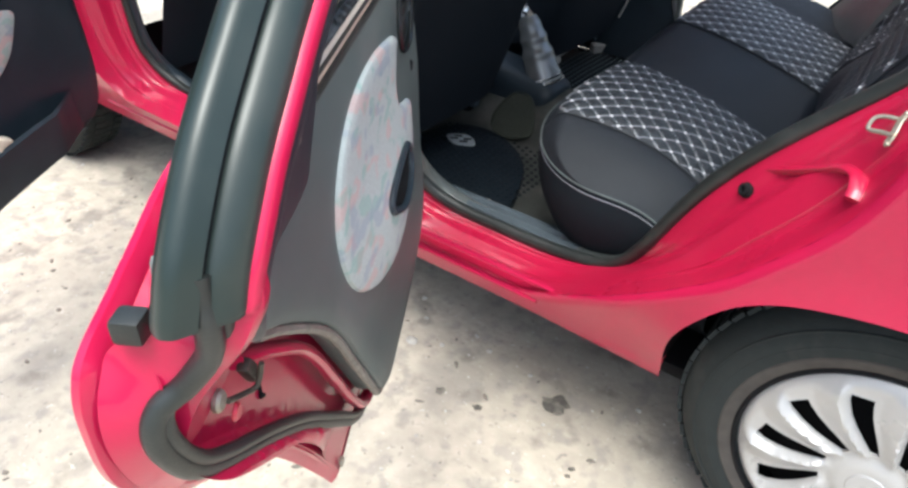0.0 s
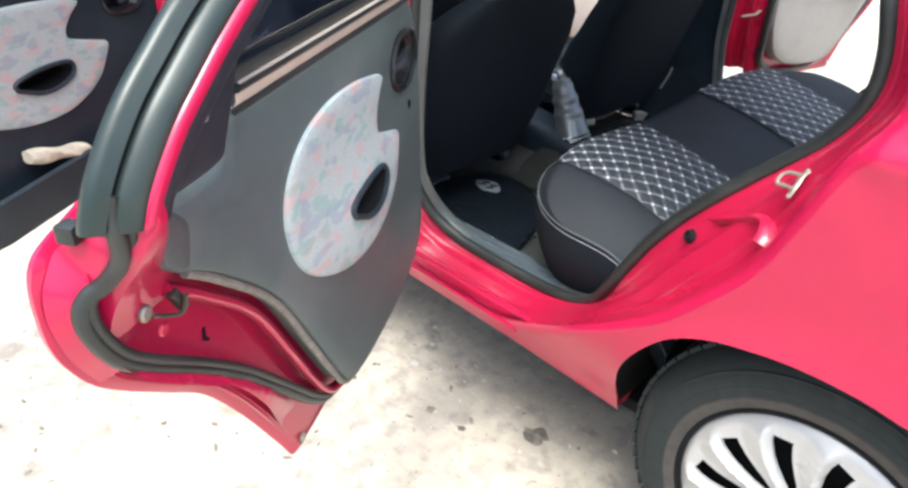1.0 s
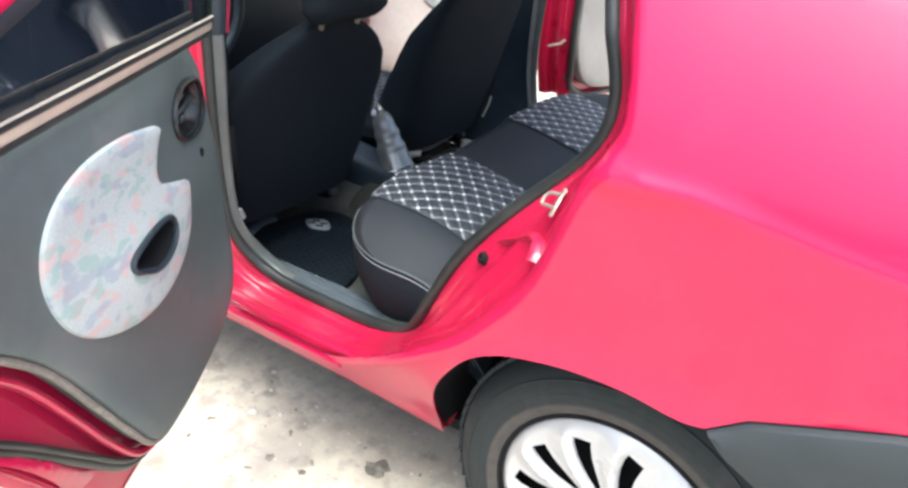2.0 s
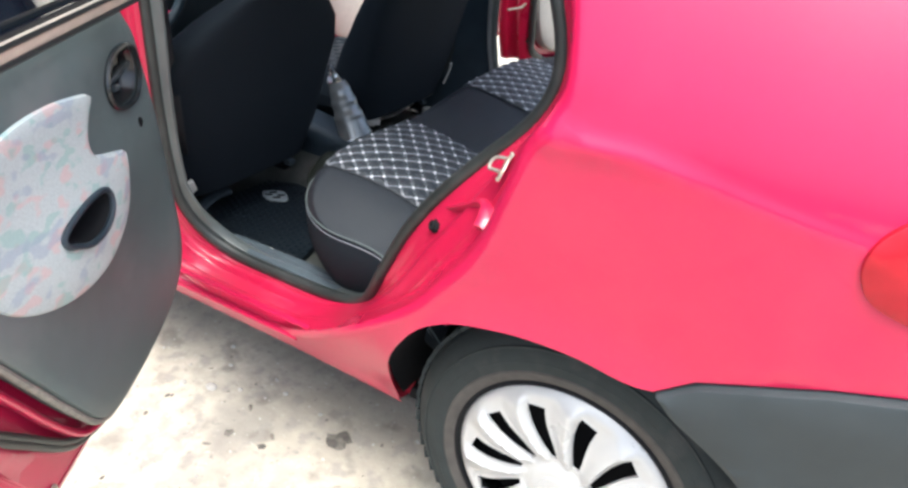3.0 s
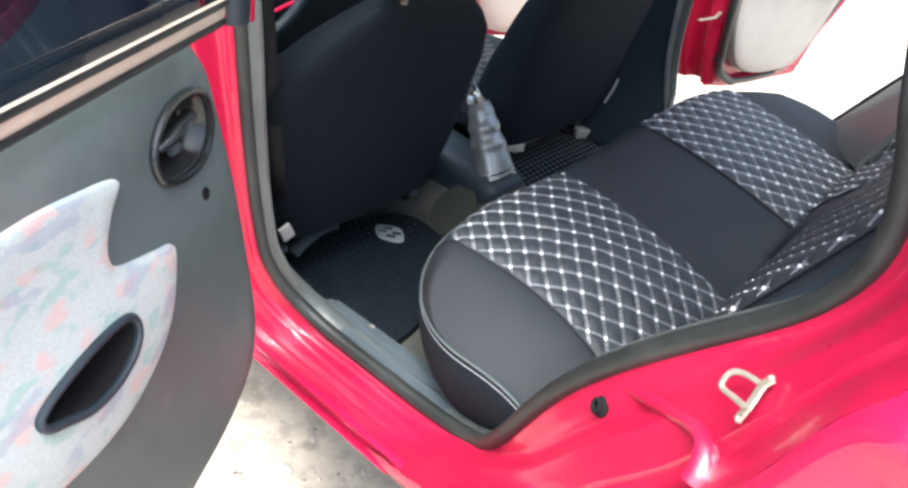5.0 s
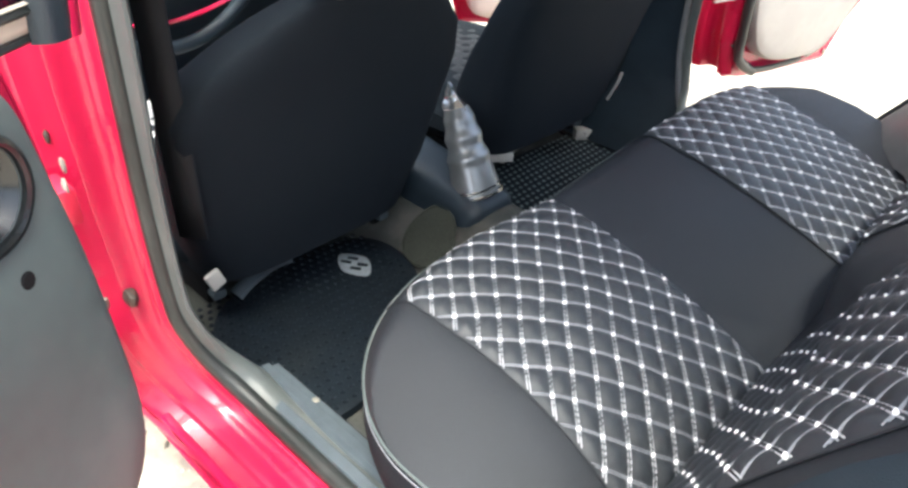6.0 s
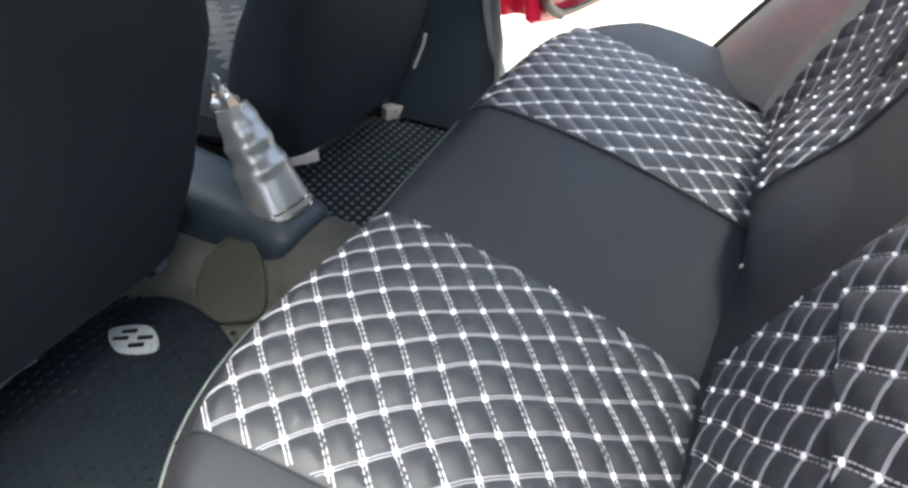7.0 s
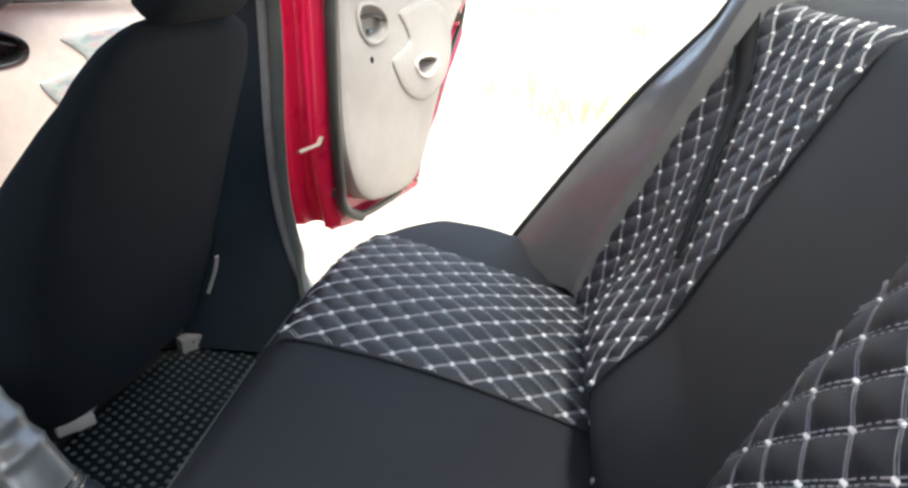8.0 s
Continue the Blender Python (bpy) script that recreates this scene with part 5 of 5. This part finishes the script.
def on_back(a, b, d):
    return back_point(b, a, d)


for ya, yb in PANELS:
    if ya < YC:
        quilt(on_cushion, CU_X0 + 0.03, CU_X1 + 0.004, ya, yb, cushion, Vector((-0.6892, 0.3823)), Vector((0.0223, 0.0213)), Vector((-0.0233, 0.0269)))
        quilt(on_back, 0.006, 0.55, ya - 0.070, yb, backrest, Vector((0.090, 0.593)), Vector((0.0186, 0.0269)), Vector((-0.0259, 0.0239)))
    else:
        # far panel's brighter light is put into paler cross thread and bigger knots
        quilt(on_cushion, CU_X0 + 0.03, CU_X1 + 0.004, ya, yb, cushion, Vector((-0.543, 1.127)), knot=0.0046, cross=thread_mid)
        quilt(on_back, 0.006, 0.55, ya, yb + 0.05, backrest, Vector((0.272, 1.124)), knot=0.0046, cross=thread_mid)
    for yy in (ya, yb):
        part("panel_seam", tube([on_cushion(x, yy, 0.002) for x in np.linspace(CU_X0 + 0.005, CU_X1, 30)], 0.0014, 6), cloth_plain, cushion)
        yy -= 0.070 if yy == PANELS[0][0] else 0
        part("panel_seam", tube([on_back(s_, yy, 0.002) for s_ in np.linspace(0.0, 0.57, 30)], 0.0014, 6), cloth_plain, backrest)
for drop, rad in ((0.0, 0.0016), (0.010, 0.0012)):
    part("edge_seam", tube([(p[0] - 0.001 * w[0], p[1] - 0.001 * w[1], p[2] - drop) for p, w in zip(skirt_row(0.0), inward)][:-30], rad, 6), thread_dim if drop else trim_grey, cushion, "raised seam along the cushion edge")
part("crease_button", disc(back_point(0.83, 0.02, 0.004), (-0.9, 0, 0.4), 0.004, 0.003, 10), pale_plastic, backrest, "small white button in the crease")

# side bolsters beside the bench: padded wedges between opening and backrest
def bolster(far):
    rows = []
    for k in np.linspace(0, 1, 22):
        z = 0.50 + 0.52 * k
        if far:
            x_in = float(np.interp(z, (0.50, 0.524, 0.626, 0.747, 0.905, 1.02), (-0.362, -0.357, -0.314, -0.255, -0.177, -0.12)))
            x_out = float(np.interp(z, (0.50, 0.53, 0.69, 0.82, 0.93, 1.02), (-0.495, -0.478, -0.362, -0.258, -0.155, -0.11)))
            y_in, y_out, y_wall = 1.285, 1.425, 1.475
            x_back = CU_X1 + (z - 0.495) * 0.66
            rows.append([(x_back + 0.02, y_in - 0.02, z), (x_in, y_in, z), (x_in - 0.01, y_in + 0.02, z), (0.5 * (x_in + x_out) - 0.012, 0.5 * (y_in + y_out), z), (x_out + 0.006, y_out - 0.012, z), (x_out, y_out, z), (x_out + 0.012, y_out + 0.012, z), (x_out + 0.05, y_wall + 0.03, z)])
        else:
            x_in = float(np.interp(z, (0.50, 0.685, 0.73, 0.764, 0.82, 0.885, 1.02), (-0.34, -0.237, -0.217, -0.20, -0.16, -0.127, -0.06)))
            rows.append([(x_in + 0.08, 0.30, z), (x_in + 0.02, 0.26, z), (x_in, 0.225, z), (x_in + 0.008, 0.20, z), (x_in + 0.03, 0.16, z)])
    return loft(rows)


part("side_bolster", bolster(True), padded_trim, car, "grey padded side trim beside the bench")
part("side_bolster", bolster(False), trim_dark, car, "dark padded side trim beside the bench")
part("bolster_edge", tube([(x - 0.002, 1.436, z) for x, z in smooth_line([(-0.495, 0.50), (-0.478, 0.53), (-0.362, 0.69), (-0.258, 0.82), (-0.155, 0.93), (-0.11, 1.02)], 5)], 0.006, 8), rubber, car, "black edging of the side trim")

# seat belt over the far end of the bench
belt_line = smooth_line([(0.58, 1.385), (0.522, 1.315), (0.451, 1.238), (0.382, 1.158), (0.324, 1.092), (0.270, 1.034), (0.235, 0.998)], 6)
belt_rows = []
for dy in (-1, 1):
    belt_rows.append([back_point(y + dy * w, s_ - dy * w * 0.5, 0.013) for (s_, y), w in zip(belt_line, np.linspace(0.022, 0.006, len(belt_line)))])
belt = part("seat_belt", loft(belt_rows), belt_web)
tagged(belt, "black webbing seat belt lying over the rear backrest", "seat belt")
sol = belt.modifiers.new("thickness", "SOLIDIFY")
sol.thickness = 0.0015
for edge in belt_rows:
    part("belt_edge", tube(edge, 0.0016, 6), cloth_black, belt)

# ---- between the front seats ----
console = empty("centre_console", "glossy grey console end with handbrake between the front seats", "console")


def taper(t):
    x = -1.092 + 0.080 * t
    z = 0.538 - 0.160 * t
    y = 0.828 - 0.012 * t
    r = 0.026 + 0.028 * t ** 0.8
    bump = 0.0025 * math.exp(-((t - 0.12) / 0.05) ** 2) + 0.0035 * math.exp(-((t - 0.32) / 0.05) ** 2) + 0.0035 * math.exp(-((t - 0.56) / 0.05) ** 2) - 0.002 * math.exp(-((t - 0.44) / 0.05) ** 2)
    return [(x + px * 0.9, y + py, z + px * 0.35) for py, px in rounded(0, 0, r + bump, (r + bump) * 0.85, 2.4, 24)]


part("sleeve", cushion_block(36, taper), chrome_grey, console, "glossy grey ribbed plastic sleeve")
cap_rows = []
for k in np.linspace(0, 1, 9):
    r = 0.029 * (1 - 0.88 * k ** 0.8) * (1 + 0.10 * math.sin(11 * k))
    cap_rows.append([(-1.094 - 0.018 * k + r * math.cos(a) * (1 + 0.22 * math.sin(3 * a + 5 * k)), 0.828 - 0.004 * k + r * math.sin(a) * (1 + 0.15 * math.cos(2 * a - 4 * k)), 0.534 + 0.052 * k) for a in np.linspace(0, 2 * math.pi, 9, endpoint=False)])
part("sleeve_boot", loft(cap_rows, closed=True, caps=True), bright_metal, console, "crumpled silver boot on the sleeve", smooth=False)
for t_, r_ in ((0.93, 0.0030), (1.0, 0.0045)):
    part("sleeve_collar", tube(taper(t_), r_, 8, True), bright_metal, console, "bright metal ring at the sleeve's foot")
part("console_base", rbox((0.36, 0.14, 0.13), (-1.13, YC, 0.350), 0.05, Matrix.Rotation(0.15, 4, "Y"), 5), trim_dark, console, "dark blue-grey console box")
part("handbrake", tube(smooth_line([(-1.30, YC, 0.46), (-1.38, YC, 0.52), (-1.50, YC, 0.57)], 5), 0.016, 10), trim_dark, console)
for yy, zz, xx, sz in ((0.992, 0.368, -1.096, (0.055, 0.020, 0.020)), (1.405, 0.280, -1.141, (0.055, 0.032, 0.030))):
    clip = part("seat_belt_buckle", rbox(sz, (xx, yy, zz), 0.005, Matrix.Rotation(0.9, 4, "Z")), pale_plastic)
    tagged(clip, "pale plastic clip beside the passenger seat rail", "buckle")
part("seat_bracket", tube(smooth_line([(-1.10, 1.0, 0.352), (-1.13, 1.08, 0.345), (-1.165, 1.20, 0.318), (-1.178, 1.30, 0.318), (-1.176, 1.358, 0.324), (-1.15, 1.42, 0.345)], 5), 0.009, 8, flat=0.6), bare_metal, passenger_seat, "grey steel bracket under the seat")
part("recline_lever", tube(smooth_line([(-1.112, 1.475, 0.385), (-1.107, 1.482, 0.42), (-1.100, 1.488, 0.455)], 4), 0.010, 8, flat=0.5), pale_plastic, passenger_seat, "pale seat lever")
part("lever_link", tube(smooth_line([(-1.056, 1.40, 0.478), (-1.063, 1.402, 0.452), (-1.075, 1.40, 0.42), (-1.082, 1.395, 0.40)], 4), 0.006, 8, flat=0.6), pale_plastic, passenger_seat, "pale seat lever link")
part("seat_cable", tube(smooth_line([(-1.23, 1.40, 0.27), (-1.20, 1.39, 0.262), (-1.16, 1.398, 0.27), (-1.13, 1.394, 0.287)], 5), 0.0035, 6), dark_gap, passenger_seat, "thin black cable")
# loose pale trim scrap beside the tunnel
scrap = part("trim_scrap", slab(smooth_line([(-1.10, 0.70), (-1.06, 0.74), (-1.0, 0.735), (-0.97, 0.69), (-1.02, 0.66), (-1.07, 0.665)], 4, True), lambda x, y, d: (x, y, floor_z(x, y) + 0.02 - d), 0.006, 0.02, 0.002), scrap_felt)
rag_edge = smooth_line([(-1.10, 0.70), (-1.06, 0.74), (-1.0, 0.735), (-0.97, 0.69), (-1.02, 0.66), (-1.07, 0.665)], 6, True)
part("frayed_edge", tube([(x, y, floor_z(x, y) + 0.019 + 0.002 * math.sin(70 * x + 40 * y)) for x, y in rag_edge], 0.0030, 6, True), scrap_felt, scrap)
tagged(scrap, "bent olive-grey felt scrap lying beside the tunnel", "carpet scrap")
# front belt on the near pillar
strap = []
for dx in (-0.021, 0.021):
    strap.append([(-1.035 + dx * 0.8, 0.215 + dx * 0.6, 1.25 - 0.72 * k) for k in np.linspace(0, 1, 12)])
belt2 = part("seat_belt", loft(strap), belt_web)
tagged(belt2, "dark webbing front seat belt hanging beside the door pillar", "seat belt")
sol2 = belt2.modifiers.new("thickness", "SOLIDIFY")
sol2.thickness = 0.0015
for edge in strap:
    part("belt_edge", tube(edge, 0.0016, 6), cloth_black, belt2)
part("rail_cover", tube(smooth_line([(-1.155, 0.325, 0.292), (-1.16, 0.36, 0.306), (-1.165, 0.41, 0.315), (-1.165, 0.45, 0.312)], 5), 0.015, 10, flat=0.7), scuff_plastic, driver_seat, "grey plastic cover on the seat rail")
# pale anchor plug behind the driver seat
part("anchor_plug", rbox((0.010, 0.026, 0.032), (-1.045, 0.240, 0.435), 0.004, Matrix.Rotation(0.35, 4, "X")), pale_plastic, driver_seat, "pale plastic belt anchor")


# ---- floor mats ----
def mat(name, outline, label):
    ob = part(name, slab(evenly(smooth_line(outline, 6, True), 90, True), lambda x, y, d: (x, y, floor_z(x, y) + 0.018 - d), 0.016, 0.03, 0.005), mat_rubber)
    tagged(ob, label, "floor mat", "rubber floor mats")
    bits = []
    lo, hi = np.min(np.array(outline), 0), np.max(np.array(outline), 0)
    for i, x in enumerate(np.arange(lo[0] + 0.02, hi[0] - 0.015, 0.019)):
        for y in np.arange(lo[1] + 0.02 + (i % 2) * 0.0095, hi[1] - 0.015, 0.019):
            b = bmesh.new()
            bmesh.ops.create_cone(b, cap_ends=True, segments=6, radius1=0.0055, radius2=0.004, depth=0.0025)
            bmesh.ops.translate(b, vec=(x, y, floor_z(x, y) + 0.0190), verts=b.verts)
            bits.append(b)
    tagged(part("mat_studs", join(bits), trim_grey if outline[0][1] > YC else mat_rubber, ob), kind="stuff")
    return ob


near_mat = mat("floor_mat", [(-0.86, 0.225), (-0.825, 0.27), (-0.822, 0.35), (-0.85, 0.44), (-0.92, 0.58), (-1.05, 0.66), (-1.18, 0.65), (-1.22, 0.50), (-1.20, 0.34), (-1.12, 0.25), (-1.0, 0.215)],
               "black rubber floor mat behind the driver seat")
mat("floor_mat", [(-0.80, 0.98), (-0.78, 1.15), (-0.80, 1.38), (-0.95, 1.42), (-1.16, 1.38), (-1.20, 1.10), (-1.14, 0.98), (-0.95, 0.96)], "black studded rubber floor mat behind the passenger seat")


# pale moulded emblem on the near mat: an oval with four bars
emblem = [slab(smooth_line([(-1.155, 0.565), (-1.11, 0.535), (-1.065, 0.565), (-1.11, 0.597)], 6, True), lambda x, y, d: (x, y, floor_z(x, y) + 0.0225 - d), 0.004, 0.02, 0.001)]
em = part("emblem", join(emblem), white_mark, near_mat, "pale oval emblem on the mat")
for k in range(4):
    bar = part("emblem_bar", rbox((0.022, 0.007, 0.003), (-1.125 + 0.03 * (k % 2), 0.556 + 0.018 * (k // 2), floor_z(-1.11, 0.565) + 0.0235), 0.001, Matrix.Rotation(0.6, 4, "Z")), mat_rubber, em)

# ribbed kick plate on the near sill, with screws; its colour includes a sky reflection
plate_rows = []
for y, z in ((0.178, 0.352), (0.186, 0.366), (0.199, 0.368), (0.204, 0.360), (0.212, 0.360), (0.217, 0.367), (0.231, 0.365), (0.236, 0.356), (0.246, 0.354), (0.257, 0.337), (0.264, 0.29), (0.268, 0.25)):
    plate_rows.append([(x, y, z) for x in np.linspace(-0.90, -0.46, 20)])
plate = part("kick_plate", loft(plate_rows), scuff_plastic, car, "ribbed plastic sill plate, sky reflection in its blue-grey colour")
for x in (-0.60, -0.80):
    part("plate_screw", disc((x, 0.240, 0.354), (0, 0.1, 1), 0.006, 0.003, 10), bare_metal, plate)

# ---- yard details ----
rng = random.Random(5)


def blob(cx, cy, r, seed, n=26):
    rg = random.Random(seed)
    ph = [rg.uniform(0, 6.28) for _ in range(4)]
    return [(cx + r * (1 + 0.22 * math.sin(2 * a + ph[0]) + 0.16 * math.sin(3 * a + ph[1]) + 0.12 * math.sin(7 * a + ph[2])) * math.cos(a),
             cy + 0.75 * r * (1 + 0.22 * math.sin(2 * a + ph[1]) + 0.16 * math.sin(5 * a + ph[3])) * math.sin(a)) for a in np.linspace(0, 2 * math.pi, n, endpoint=False)]


for k, (x, y, r) in enumerate(((-0.535, 0.140, 0.030), (-0.66, 0.03, 0.010), (-0.41, 0.06, 0.008), (-0.43, 0.02, 0.007), (-0.75, 0.02, 0.012))):
    part("oil_stain", sheet(blob(x, y, r, 20 + k), lambda a, b: (a, b, ground_height(a, b) + 0.004), 0.01), oil, ground, "dark greasy stain on the ground")
pebbles = []
for k in range(520):
    x, y = rng.uniform(-2.4, 0.3), rng.uniform(-1.5, 0.25)
    r = rng.choice((0.002, 0.003, 0.003, 0.004, 0.006)) * rng.uniform(0.7, 1.5)
    b = bmesh.new()
    bmesh.ops.create_icosphere(b, subdivisions=1, radius=r)
    for v in b.verts:
        v.co *= rng.uniform(0.75, 1.15)
    bmesh.ops.scale(b, vec=(1, rng.uniform(0.7, 1.1), 0.55), verts=b.verts)
    bmesh.ops.translate(b, vec=(x, y, ground_height(x, y) + r * 0.2), verts=b.verts)
    pebbles.append(b)
dark = []
for k in range(420):
    x, y = rng.uniform(-2.2, 0.2), rng.uniform(-1.4, 0.22)
    r = rng.choice((0.002, 0.003, 0.004, 0.005)) * rng.uniform(0.7, 1.6)
    b = bmesh.new()
    bmesh.ops.create_icosphere(b, subdivisions=1, radius=r)
    for v in b.verts:
        v.co *= rng.uniform(0.7, 1.2)
    bmesh.ops.scale(b, vec=(rng.uniform(0.8, 2.2), rng.uniform(0.6, 1.0), 0.4), verts=b.verts)
    bmesh.ops.rotate(b, matrix=Matrix.Rotation(rng.uniform(0, 3.1), 3, "Z"), verts=b.verts)
    bmesh.ops.translate(b, vec=(x, y, ground_height(x, y) + r * 0.15), verts=b.verts)
    dark.append(b)
tagged(part("dirt", join(dark), dark_grit, None, smooth=False), "dark crumbs of dirt and straw on the yard", "dirt", kind="stuff")
grit = part("gravel", join(pebbles), pebble, None, smooth=False)
tagged(grit, "loose pale grit scattered on the yard", "gravel", kind="stuff")
for k, (x, y, r) in enumerate(((-0.90, 0.105, 0.013), (-1.02, -0.25, 0.014), (-1.25, -0.42, 0.017), (-0.97, 0.08, 0.009))):
    b = bmesh.new()
    bmesh.ops.create_icosphere(b, subdivisions=2, radius=r)
    for v in b.verts:
        v.co *= 1 + 0.2 * noise.noise(v.co * 90 + Vector((k, 0, 0)))
    bmesh.ops.scale(b, vec=(1.2, 0.9, 0.45), verts=b.verts)
    bmesh.ops.translate(b, vec=(x, y, ground_height(x, y) + r * 0.2), verts=b.verts)
    st = part("stone", b, pebble)
    tagged(st, "small flat pale stone lying on the yard", "stone", "stones")

# dry grass beyond the far side
bm_grass = bmesh.new()
for cx, cy, n, spread in ((-0.8, 6.2, 130, 0.7), (-0.3, 5.3, 90, 0.5), (-1.6, 17.5, 260, 1.6), (0.6, 12.0, 160, 1.2), (-3.2, 15.0, 200, 1.5)):
    for _ in range(n):
        x, y = rng.gauss(cx, spread * 0.5), rng.gauss(cy, spread * 0.5)
        hgt, w, a = rng.uniform(0.08, 0.28), rng.uniform(0.006, 0.014), rng.uniform(0, 6.28)
        dx, dy = rng.gauss(0, 0.06), rng.gauss(0, 0.06)
        p = [bm_grass.verts.new(q) for q in ((x - w * math.cos(a), y - w * math.sin(a), 0), (x + w * math.cos(a), y + w * math.sin(a), 0), (x + dx * 0.5 + w * 0.6 * math.cos(a), y + dy * 0.5 + w * 0.6 * math.sin(a), hgt * 0.6), (x + dx, y + dy, hgt))]
        bm_grass.faces.new((p[0], p[1], p[2]))
        bm_grass.faces.new((p[0], p[2], p[3]))
grass = part("grass", bm_grass, dry_grass, None, smooth=False)
tagged(grass, "tufts of dry yellow-green grass", "grass", kind="stuff")
